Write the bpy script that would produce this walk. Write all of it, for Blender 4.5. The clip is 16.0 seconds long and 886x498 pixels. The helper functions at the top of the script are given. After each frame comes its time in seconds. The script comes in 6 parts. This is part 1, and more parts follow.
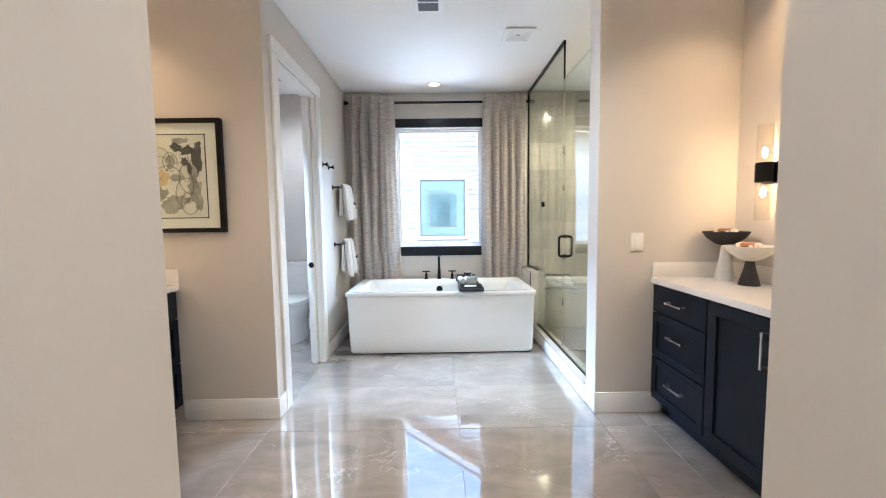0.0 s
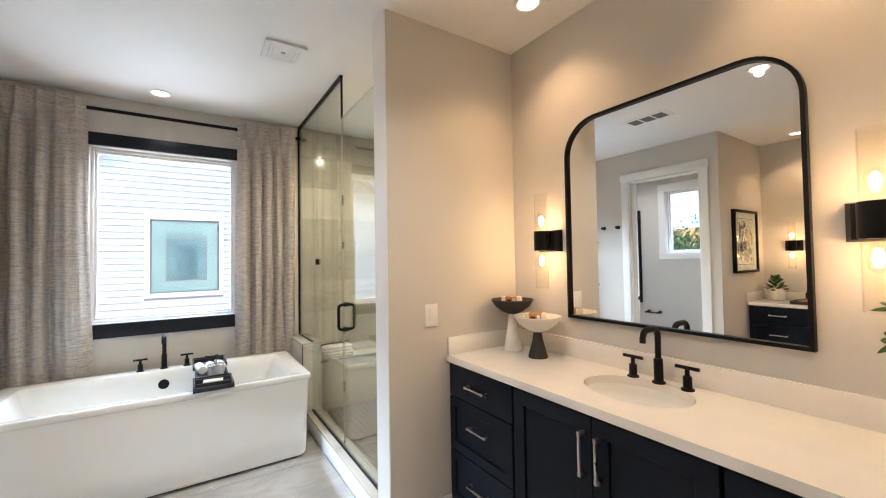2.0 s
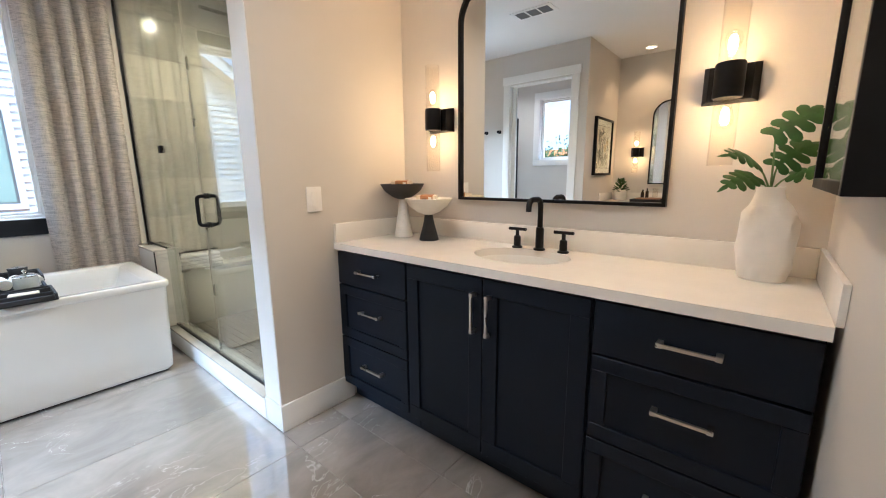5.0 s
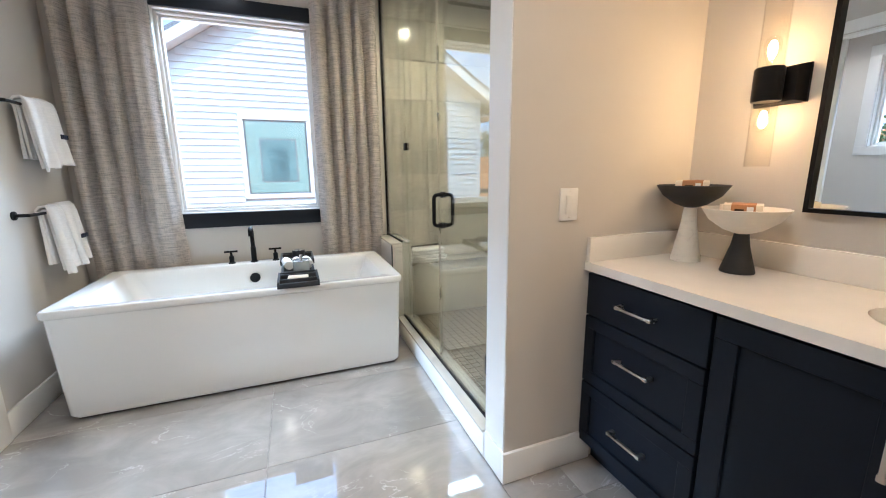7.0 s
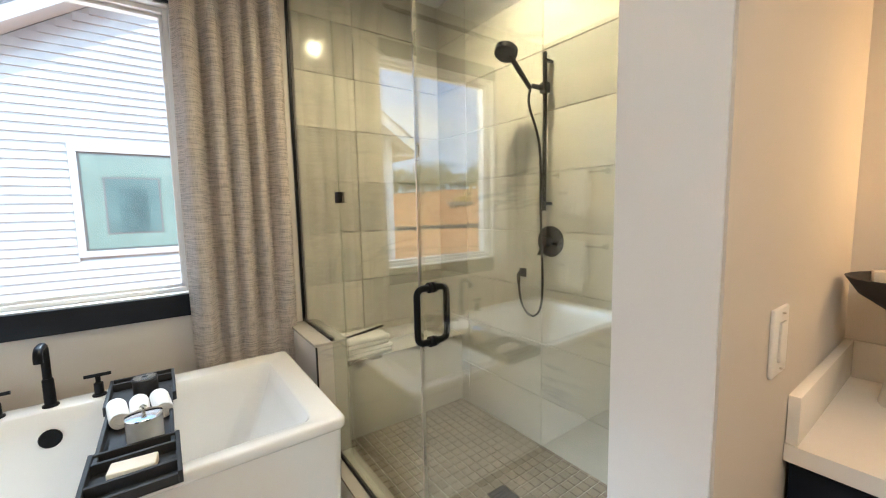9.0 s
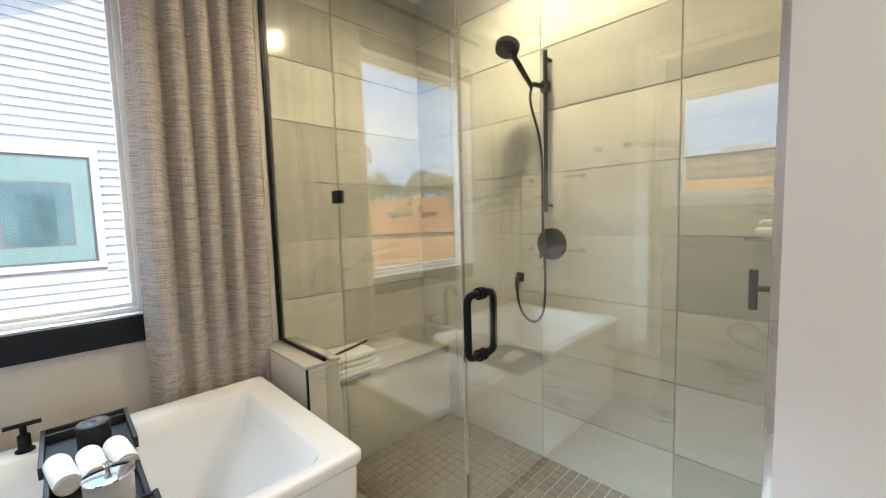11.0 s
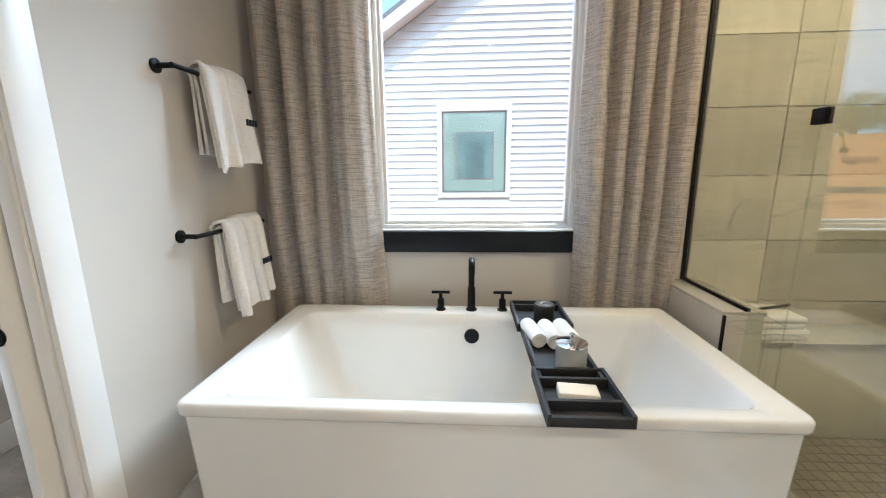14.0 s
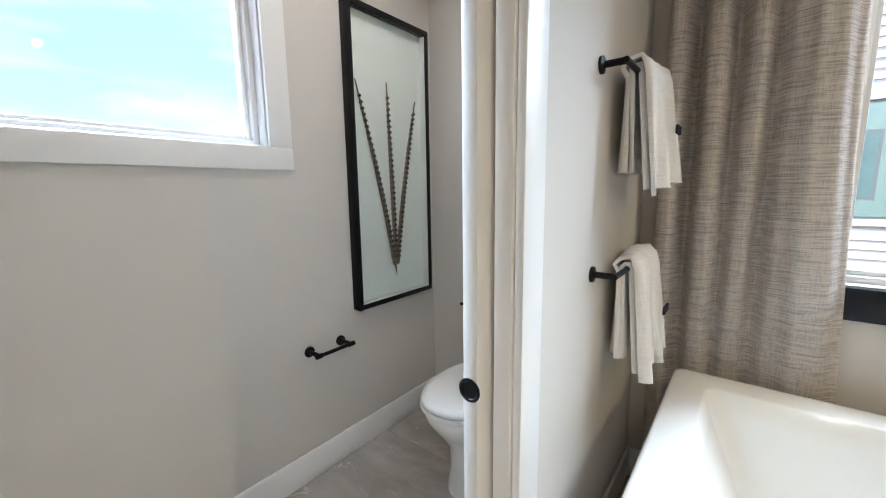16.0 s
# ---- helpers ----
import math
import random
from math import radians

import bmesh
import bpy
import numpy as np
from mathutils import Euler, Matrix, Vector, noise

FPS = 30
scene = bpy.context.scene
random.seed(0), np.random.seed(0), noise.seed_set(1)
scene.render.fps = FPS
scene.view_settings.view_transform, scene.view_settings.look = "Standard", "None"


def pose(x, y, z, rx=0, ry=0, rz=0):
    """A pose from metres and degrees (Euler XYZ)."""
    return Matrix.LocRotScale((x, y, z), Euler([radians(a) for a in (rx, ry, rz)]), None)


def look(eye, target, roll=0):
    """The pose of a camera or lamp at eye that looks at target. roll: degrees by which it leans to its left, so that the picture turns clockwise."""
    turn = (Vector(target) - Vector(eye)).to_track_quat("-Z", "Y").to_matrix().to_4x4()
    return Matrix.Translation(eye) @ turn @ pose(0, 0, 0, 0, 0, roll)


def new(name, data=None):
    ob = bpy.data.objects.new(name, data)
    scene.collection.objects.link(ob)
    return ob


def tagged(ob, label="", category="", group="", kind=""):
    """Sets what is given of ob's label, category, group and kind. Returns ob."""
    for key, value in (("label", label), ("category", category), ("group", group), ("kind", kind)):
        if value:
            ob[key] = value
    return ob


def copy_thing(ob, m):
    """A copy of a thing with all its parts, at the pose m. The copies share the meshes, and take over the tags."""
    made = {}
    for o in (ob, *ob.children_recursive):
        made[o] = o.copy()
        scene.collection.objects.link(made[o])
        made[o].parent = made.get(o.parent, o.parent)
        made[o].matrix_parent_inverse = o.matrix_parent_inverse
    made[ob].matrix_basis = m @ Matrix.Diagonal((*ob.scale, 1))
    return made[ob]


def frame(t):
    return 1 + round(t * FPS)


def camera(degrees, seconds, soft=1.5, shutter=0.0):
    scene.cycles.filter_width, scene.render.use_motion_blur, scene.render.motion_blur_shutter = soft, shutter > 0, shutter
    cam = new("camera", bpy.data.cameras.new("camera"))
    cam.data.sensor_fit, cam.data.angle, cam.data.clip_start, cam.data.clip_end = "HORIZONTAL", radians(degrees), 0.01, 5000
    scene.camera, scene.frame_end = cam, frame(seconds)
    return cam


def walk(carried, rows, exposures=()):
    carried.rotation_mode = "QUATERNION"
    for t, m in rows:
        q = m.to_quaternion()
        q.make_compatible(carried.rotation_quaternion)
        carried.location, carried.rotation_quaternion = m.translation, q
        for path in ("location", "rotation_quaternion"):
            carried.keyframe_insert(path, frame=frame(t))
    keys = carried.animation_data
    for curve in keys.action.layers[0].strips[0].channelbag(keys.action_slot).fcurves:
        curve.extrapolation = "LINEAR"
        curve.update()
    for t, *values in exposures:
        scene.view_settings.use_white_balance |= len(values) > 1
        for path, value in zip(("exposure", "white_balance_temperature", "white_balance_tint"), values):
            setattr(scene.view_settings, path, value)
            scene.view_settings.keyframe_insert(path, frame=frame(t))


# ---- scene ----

cam = camera(97.6, 16.0, soft=1.1)
PATH = [
    (0, (0.725, 0.486, 1.314), (0.742, 2.48, 1.162), -0.8),
    (0.5, (0.725, 0.743, 1.331), (0.839, 2.736, 1.209), -0.7),
    (1, (0.761, 0.906, 1.352), (1.094, 2.876, 1.272), -0.7),
    (1.5, (0.847, 1.034, 1.405), (1.523, 2.916, 1.39), -0.7),
    (2, (0.893, 1.149, 1.459), (1.983, 2.825, 1.512), -0.9),
    (2.5, (0.947, 1.191, 1.489), (2.33, 2.634, 1.567), -1.1),
    (3, (0.964, 1.208, 1.524), (2.495, 2.494, 1.584), -1.3),
    (3.2, (0.969, 1.216, 1.52), (2.528, 2.467, 1.555), -1.2),
    (4.25, (0.955, 1.245, 1.38), (2.585, 2.385, 1.19), -0.9),
    (5.3, (0.928, 1.287, 1.236), (2.331, 2.647, 0.808), -0.8),
    (5.5, (0.937, 1.33, 1.239), (2.258, 2.762, 0.786), -0.9),
    (6, (0.977, 1.446, 1.25), (2.061, 3.062, 0.792), -0.9),
    (6.5, (0.984, 1.562, 1.265), (1.826, 3.326, 0.841), -0.6),
    (7, (1.033, 1.783, 1.273), (1.731, 3.617, 0.887), -0.6),
    (7.5, (1.11, 2.029, 1.3), (1.799, 3.874, 0.951), -0.5),
    (8, (1.185, 2.289, 1.336), (1.956, 4.111, 1.043), -0.3),
    (8.5, (1.175, 2.543, 1.355), (2.1, 4.299, 1.107), -0.8),
    (9, (1.144, 2.811, 1.394), (2.307, 4.425, 1.189), -1.2),
    (9.2, (1.139, 2.898, 1.396), (2.388, 4.455, 1.205), -1.4),
    (10.25, (1.07, 3.07, 1.38), (2.54, 4.41, 1.21), -1.5),
    (11.5, (0.967, 3.137, 1.357), (2.226, 4.681, 1.176), -1.5),
    (12, (0.948, 3.145, 1.359), (1.979, 4.843, 1.121), -1.2),
    (12.5, (0.912, 3.159, 1.339), (1.671, 4.989, 1.062), -0.7),
    (13, (0.845, 3.157, 1.327), (1.328, 5.071, 1.002), -0.7),
    (13.5, (0.772, 3.155, 1.323), (0.959, 5.111, 0.952), -0.6),
    (14, (0.692, 3.17, 1.302), (0.569, 5.126, 0.903), -0.6),
    (14.5, (0.538, 3.207, 1.298), (0.11, 5.116, 0.882), -0.6),
    (15, (0.336, 3.255, 1.306), (-0.395, 5.072, 0.902), -0.6),
    (15.5, (0.147, 3.316, 1.286), (-0.863, 5.001, 0.911), -0.5),
    (16, (-0.016, 3.359, 1.328), (-1.238, 4.912, 1.023), -0.8),
]
EXPOSURES = [(0, 1.0, 5200, 10), (1.5, 0.8, 5400, 10), (2, 0.72, 5700, 10), (3, 0.75, 5300, 10), (5.5, 0.75, 5300, 10), (7.5, 0.6, 5500, 10), (9, 0.55, 6000, 10), (12, 0.55, 5800, 10), (14, 0.4, 6000, 10), (15, 0.35, 5900, 10), (16, 0.5, 5900, 10)]
walk(cam, [(t, look(eye, target, roll)) for t, eye, target, roll in PATH], EXPOSURES)

# ---- world, sun, lamps ----
SUN_DIR = Vector((0.42, -0.50, 0.90)).normalized()
world = bpy.data.worlds.new("world")
scene.world = world
world.use_nodes = True
wn = world.node_tree
sky = wn.nodes.new("ShaderNodeTexSky")
sky.sky_type = "NISHITA"
sky.sun_disc = False
sky.sun_elevation = math.asin(SUN_DIR.z)
sky.sun_rotation = math.atan2(SUN_DIR.x, SUN_DIR.y)
# thin high cloud over the blue
geo = wn.nodes.new("ShaderNodeTexCoord")
mapn = wn.nodes.new("ShaderNodeMapping")
mapn.inputs["Scale"].default_value = (1.2, 1.2, 5.0)
cl = wn.nodes.new("ShaderNodeTexNoise")
cl.inputs["Scale"].default_value = 2.2
cl.inputs["Detail"].default_value = 8.0
cl.inputs["Roughness"].default_value = 0.6
ramp = wn.nodes.new("ShaderNodeValToRGB")
ramp.color_ramp.elements[0].position = 0.42
ramp.color_ramp.elements[1].position = 0.78
ramp.color_ramp.elements[0].color = (0.08, 0.08, 0.08, 1)
ramp.color_ramp.elements[1].color = (0.8, 0.8, 0.8, 1)
mixc = wn.nodes.new("ShaderNodeMix")
mixc.data_type = "RGBA"
mixc.inputs["B"].default_value = (8.6, 9.0, 9.6, 1)
bg = wn.nodes["Background"]
bg.inputs["Strength"].default_value = 0.15
wn.links.new(geo.outputs["Generated"], mapn.inputs["Vector"])
wn.links.new(mapn.outputs["Vector"], cl.inputs["Vector"])
wn.links.new(cl.outputs["Fac"], ramp.inputs["Fac"])
wn.links.new(ramp.outputs["Color"], mixc.inputs["Factor"])
gain = wn.nodes.new("ShaderNodeVectorMath")
gain.operation = "SCALE"
gain.inputs["Scale"].default_value = 0.55
clear = wn.nodes.new("ShaderNodeVectorMath")
clear.inputs[1].default_value = (2.5, 4.3, 8.3)
wn.links.new(gain.outputs[0], clear.inputs[0])
wn.links.new(sky.outputs["Color"], gain.inputs[0])
wn.links.new(clear.outputs[0], mixc.inputs["A"])
wn.links.new(mixc.outputs["Result"], bg.inputs["Color"])


def lamp(name, kind, power, colour, m, **more):
    data = bpy.data.lights.new(name, kind)
    data.energy, data.color = power, colour
    if kind == "AREA":
        data.shape, data.size, data.size_y = "RECTANGLE", more["size"], more["size_y"]
    if kind == "SUN":
        data.angle = radians(0.6)
    if kind in ("POINT", "SPOT"):
        data.shadow_soft_size = more.get("radius", 0.03)
    if kind == "SPOT":
        data.spot_size, data.spot_blend = radians(more["cone"]), 0.8
    ob = new(name, data)
    ob.matrix_world = m
    return ob


DAY, WARM, BULB = (0.76, 0.90, 1.0), (1.0, 0.60, 0.28), (1.0, 0.53, 0.21)
lamp("sun", "SUN", 4.9, (1.0, 0.96, 0.9), look(SUN_DIR * 40, (0, 0, 0)))
# skylight that falls in at the two windows
lamp("window_light", "AREA", 210, DAY, look((0.73, 6.9, 4.85), (0.75, 3.6, 0.6)), size=2.6, size_y=1.6)
lamp("window_light", "AREA", 330, DAY, look((2.6, 8.0, 4.0), (-0.3, 4.3, 1.5)), size=1.6, size_y=1.4)
# daylight thrown up from the sunlit ground outside
lamp("window_bounce", "AREA", 150, DAY, look((0.73, 8.2, -1.6), (0.73, 3.0, 2.6)), size=3.2, size_y=2.0)
lamp("window_light", "AREA", 260, DAY, look((-3.1, 3.8, 3.9), (-0.4, 3.8, 0.7)), size=1.6, size_y=1.4)
lamp("window_light", "AREA", 800, DAY, look((-5.0, 3.8, 4.15), (2.8, 3.65, 0.4)), size=2.0, size_y=1.0)
CEIL = 2.80
# kind 2, in the hall, is an unseen fill added to brighten the entry walls
DOWNLIGHTS = [(0.69, 4.88, 0), (2.38, 2.58, 1), (2.38, 1.50, 1), (-1.24, 2.58, 1), (-1.24, 1.50, 1), (2.3, 4.1, 3), (-0.75, 4.45, 5), (0.775, -0.3, 2), (0.97, 2.21, 4)]
POWER = {0: (14, (1.0, 0.92, 0.82)), 1: (14, WARM), 2: (58, (1.0, 0.86, 0.68)), 5: (26, (1.0, 0.93, 0.84)), 4: (46, (1.0, 0.88, 0.70)), 3: (66, (1.0, 0.79, 0.48))}
for x, y, kind in DOWNLIGHTS:
    lamp("downlight_lamp", "SPOT", POWER[kind][0], POWER[kind][1], look((x, y, CEIL - 0.03), (x, y, 0)), radius=0.028, cone={0: 100, 1: 115, 3: 172}.get(kind, 150))

# ---- helpers for building ----


def thing(name, label, category, at, group="", kind=""):
    ob = new(name)
    ob.empty_display_size = 0.05
    ob.location = at
    bpy.context.view_layer.update()
    return tagged(ob, label, category, group, kind)


def finish(bm, smooth=35):
    bmesh.ops.recalc_face_normals(bm, faces=bm.faces)
    lim = radians(smooth)
    for f in bm.faces:
        f.smooth = True
    for e in bm.edges:
        if len(e.link_faces) != 2 or e.calc_face_angle(0) > lim:
            e.smooth = False


def part(name, bm, material, parent=None, label="", smooth=35):
    """Link a bmesh, whose places are the world's, as one mesh under parent."""
    finish(bm, smooth)
    me = bpy.data.meshes.new(name)
    bm.to_mesh(me)
    bm.free()
    me.materials.append(material)
    ob = new(name, me)
    if parent:
        ob.parent = parent
        ob.matrix_parent_inverse = parent.matrix_basis.inverted() if not parent.parent else Matrix.Identity(4)
    return tagged(ob, label)


def structure(name, bm, material, label, smooth=35):
    return tagged(part(name, bm, material, None, label, smooth), kind="structure")


def box(x0, x1, y0, y1, z0, z1, bevel=0.0, seg=2, bm=None):
    b = bm or bmesh.new()
    geom = bmesh.ops.create_cube(b, size=1.0)["verts"]
    for v in geom:
        v.co = Vector((x0 + (v.co.x + 0.5) * (x1 - x0), y0 + (v.co.y + 0.5) * (y1 - y0), z0 + (v.co.z + 0.5) * (z1 - z0)))
    if bevel:
        edges = list({e for v in geom for e in v.link_edges})
        bmesh.ops.bevel(b, geom=edges, offset=bevel, segments=seg, affect="EDGES", profile=0.5)
    return b


def loft(rings, cap_start=True, cap_end=True, closed=True, bm=None):
    b = bm or bmesh.new()
    rows = [[b.verts.new(p) for p in r] for r in rings]
    n = len(rows[0])
    for a, c in zip(rows, rows[1:]):
        for i in range(n if closed else n - 1):
            j = (i + 1) % n
            b.faces.new((a[i], a[j], c[j], c[i]))
    if cap_start:
        b.faces.new(rows[0][::-1])
    if cap_end:
        b.faces.new(rows[-1])
    return b


def lathe(profile, at=(0, 0, 0), seg=32, bm=None, cap=True, ax=1.0, ay=1.0):
    rings = [[(at[0] + ax * r * math.cos(2 * math.pi * k / seg), at[1] + ay * r * math.sin(2 * math.pi * k / seg), at[2] + z) for k in range(seg)] for r, z in profile]
    return loft(rings, cap, cap, True, bm)


def tube(points, radius, seg=10, bm=None, cap=True):
    pts = [Vector(p) for p in points]
    rad = radius if isinstance(radius, (list, tuple)) else [radius] * len(pts)
    rings = []
    side = None
    for i, p in enumerate(pts):
        d = (pts[min(i + 1, len(pts) - 1)] - pts[max(i - 1, 0)]).normalized()
        if side is None:
            side = d.orthogonal().normalized()
        side = (side - d * side.dot(d)).normalized()
        other = d.cross(side)
        rings.append([p + (side * math.cos(2 * math.pi * k / seg) + other * math.sin(2 * math.pi * k / seg)) * rad[i] for k in range(seg)])
    return loft(rings, cap, cap, True, bm)


def arc(c, r, a0, a1, n, u, v):
    u, v, c = Vector(u), Vector(v), Vector(c)
    return [c + u * (r * math.cos(radians(a0 + (a1 - a0) * k / n))) + v * (r * math.sin(radians(a0 + (a1 - a0) * k / n))) for k in range(n + 1)]


def rrect(x0, x1, y0, y1, z, r, n=6):
    pts = []
    for cx, cy, a in ((x1 - r, y1 - r, 0), (x0 + r, y1 - r, 90), (x0 + r, y0 + r, 180), (x1 - r, y0 + r, 270)):
        for k in range(n + 1):
            t = radians(a + 90 * k / n)
            pts.append((cx + r * math.cos(t), cy + r * math.sin(t), z))
    return pts


def bent(points, r=0.03, n=5):
    """A polyline with its inner corners rounded."""
    pts = [Vector(p) for p in points]
    out = [pts[0]]
    for a, b, c in zip(pts, pts[1:], pts[2:]):
        p, q = b + (a - b).normalized() * r, b + (c - b).normalized() * r
        for k in range(n + 1):
            t = k / n
            out.append(p * (1 - t) ** 2 + b * 2 * t * (1 - t) + q * t * t)
    return out + [pts[-1]]


# ---- materials ----


def material(name, colour, rough=0.5, metal=0.0, vary=0.06, scale=6.0, bump=0.0, bump_scale=200.0, spec=0.5, coat=0.0, random_tone=0.0):
    m = bpy.data.materials.new(name)
    m.use_nodes = True
    nt = m.node_tree
    b = nt.nodes["Principled BSDF"]
    b.inputs["Roughness"].default_value = rough
    b.inputs["Metallic"].default_value = metal
    b.inputs["Specular IOR Level"].default_value = spec
    b.inputs["Coat Weight"].default_value = coat
    tc = nt.nodes.new("ShaderNodeTexCoord")
    n1 = nt.nodes.new("ShaderNodeTexNoise")
    n1.inputs["Scale"].default_value = scale
    n1.inputs["Detail"].default_value = 6.0
    nt.links.new(tc.outputs["Object"], n1.inputs["Vector"])
    mp = nt.nodes.new("ShaderNodeMapRange")
    mp.inputs["From Min"].default_value, mp.inputs["From Max"].default_value = 0.3, 0.7
    mp.inputs["To Min"].default_value, mp.inputs["To Max"].default_value = 1 - vary, 1 + vary
    nt.links.new(n1.outputs["Fac"], mp.inputs["Value"])
    hsv = nt.nodes.new("ShaderNodeHueSaturation")
    hsv.inputs["Color"].default_value = (*colour, 1)
    if random_tone:
        oi = nt.nodes.new("ShaderNodeObjectInfo")
        mr = nt.nodes.new("ShaderNodeMapRange")
        mr.inputs["To Min"].default_value, mr.inputs["To Max"].default_value = 1 - random_tone, 1 + random_tone
        nt.links.new(oi.outputs["Random"], mr.inputs["Value"])
        mu = nt.nodes.new("ShaderNodeMath")
        mu.operation = "MULTIPLY"
        nt.links.new(mp.outputs["Result"], mu.inputs[0])
        nt.links.new(mr.outputs["Result"], mu.inputs[1])
        nt.links.new(mu.outputs[0], hsv.inputs["Value"])
    else:
        nt.links.new(mp.outputs["Result"], hsv.inputs["Value"])
    nt.links.new(hsv.outputs["Color"], b.inputs["Base Color"])
    rr = nt.nodes.new("ShaderNodeMapRange")
    rr.inputs["To Min"].default_value, rr.inputs["To Max"].default_value = rough * 0.85, min(1, rough * 1.15)
    nt.links.new(n1.outputs["Fac"], rr.inputs["Value"])
    nt.links.new(rr.outputs["Result"], b.inputs["Roughness"])
    if bump:
        n2 = nt.nodes.new("ShaderNodeTexNoise")
        n2.inputs["Scale"].default_value = bump_scale
        n2.inputs["Detail"].default_value = 3.0
        nt.links.new(tc.outputs["Object"], n2.inputs["Vector"])
        bp = nt.nodes.new("ShaderNodeBump")
        bp.inputs["Strength"].default_value = bump
        bp.inputs["Distance"].default_value = 0.002
        nt.links.new(n2.outputs["Fac"], bp.inputs["Height"])
        nt.links.new(bp.outputs["Normal"], b.inputs["Normal"])
    return m


def stone(name, base, cloud, vein, rough, scale=1.0, vein_width=0.02, vein_amount=0.6, cloud_amount=0.6, stretch=(1, 1, 1), turn=(0, 0, 0), tone_low=0.86, tone_high=1.08):
    """Polished stone: soft clouds and thin wandering veins, shifted from piece to piece."""
    m = bpy.data.materials.new(name)
    m.use_nodes = True
    nt = m.node_tree
    N, K = nt.nodes, nt.links
    b = N["Principled BSDF"]
    b.inputs["Roughness"].default_value = rough
    tc, oi = N.new("ShaderNodeTexCoord"), N.new("ShaderNodeObjectInfo")
    sc = N.new("ShaderNodeVectorMath")
    sc.operation = "SCALE"
    sc.inputs["Scale"].default_value = 23.0
    cmb = N.new("ShaderNodeCombineXYZ")
    for k in "XYZ":
        K.new(oi.outputs["Random"], cmb.inputs[k])
    K.new(cmb.outputs[0], sc.inputs[0])
    ad = N.new("ShaderNodeVectorMath")
    K.new(tc.outputs["Object"], ad.inputs[0])
    K.new(sc.outputs[0], ad.inputs[1])
    mp = N.new("ShaderNodeMapping")
    mp.inputs["Scale"].default_value = stretch
    mp.inputs["Rotation"].default_value = [radians(a) for a in turn]
    K.new(ad.outputs[0], mp.inputs["Vector"])
    n1 = N.new("ShaderNodeTexNoise")
    n1.inputs["Scale"].default_value, n1.inputs["Detail"].default_value, n1.inputs["Roughness"].default_value = 2.2 * scale, 7.0, 0.6
    n1.inputs["Distortion"].default_value = 0.6
    K.new(mp.outputs[0], n1.inputs["Vector"])
    r1 = N.new("ShaderNodeValToRGB")
    r1.color_ramp.elements[0].position, r1.color_ramp.elements[1].position = 0.38, 0.68
    r1.color_ramp.elements[0].color, r1.color_ramp.elements[1].color = (0, 0, 0, 1), (cloud_amount,) * 3 + (1,)
    K.new(n1.outputs["Fac"], r1.inputs["Fac"])
    m1 = N.new("ShaderNodeMix")
    m1.data_type = "RGBA"
    m1.inputs["A"].default_value, m1.inputs["B"].default_value = (*base, 1), (*cloud, 1)
    K.new(r1.outputs["Color"], m1.inputs["Factor"])
    n2 = N.new("ShaderNodeTexNoise")
    n2.inputs["Scale"].default_value, n2.inputs["Detail"].default_value, n2.inputs["Roughness"].default_value = 1.3 * scale, 5.0, 0.55
    n2.inputs["Distortion"].default_value = 1.2
    K.new(mp.outputs[0], n2.inputs["Vector"])
    d = N.new("ShaderNodeMath")
    d.operation = "SUBTRACT"
    d.inputs[1].default_value = 0.5
    K.new(n2.outputs["Fac"], d.inputs[0])
    ab = N.new("ShaderNodeMath")
    ab.operation = "ABSOLUTE"
    K.new(d.outputs[0], ab.inputs[0])
    r2 = N.new("ShaderNodeMapRange")
    r2.inputs["From Max"].default_value = vein_width
    r2.inputs["To Min"].default_value, r2.inputs["To Max"].default_value = vein_amount, 0.0
    K.new(ab.outputs[0], r2.inputs["Value"])
    n3 = N.new("ShaderNodeTexNoise")
    n3.inputs["Scale"].default_value = 1.7 * scale
    K.new(ad.outputs[0], n3.inputs["Vector"])
    r3 = N.new("ShaderNodeMapRange")
    r3.inputs["From Min"].default_value, r3.inputs["From Max"].default_value = 0.48, 0.62
    K.new(n3.outputs["Fac"], r3.inputs["Value"])
    mul = N.new("ShaderNodeMath")
    mul.operation = "MULTIPLY"
    K.new(r2.outputs[0], mul.inputs[0])
    K.new(r3.outputs[0], mul.inputs[1])
    m2 = N.new("ShaderNodeMix")
    m2.data_type = "RGBA"
    m2.inputs["B"].default_value = (*vein, 1)
    K.new(mul.outputs[0], m2.inputs["Factor"])
    K.new(m1.outputs["Result"], m2.inputs["A"])
    tone = N.new("ShaderNodeHueSaturation")
    mr = N.new("ShaderNodeMapRange")
    mr.inputs["To Min"].default_value, mr.inputs["To Max"].default_value = tone_low, tone_high
    K.new(oi.outputs["Random"], mr.inputs["Value"])
    K.new(mr.outputs[0], tone.inputs["Value"])
    K.new(m2.outputs["Result"], tone.inputs["Color"])
    K.new(tone.outputs[0], b.inputs["Base Color"])
    return m


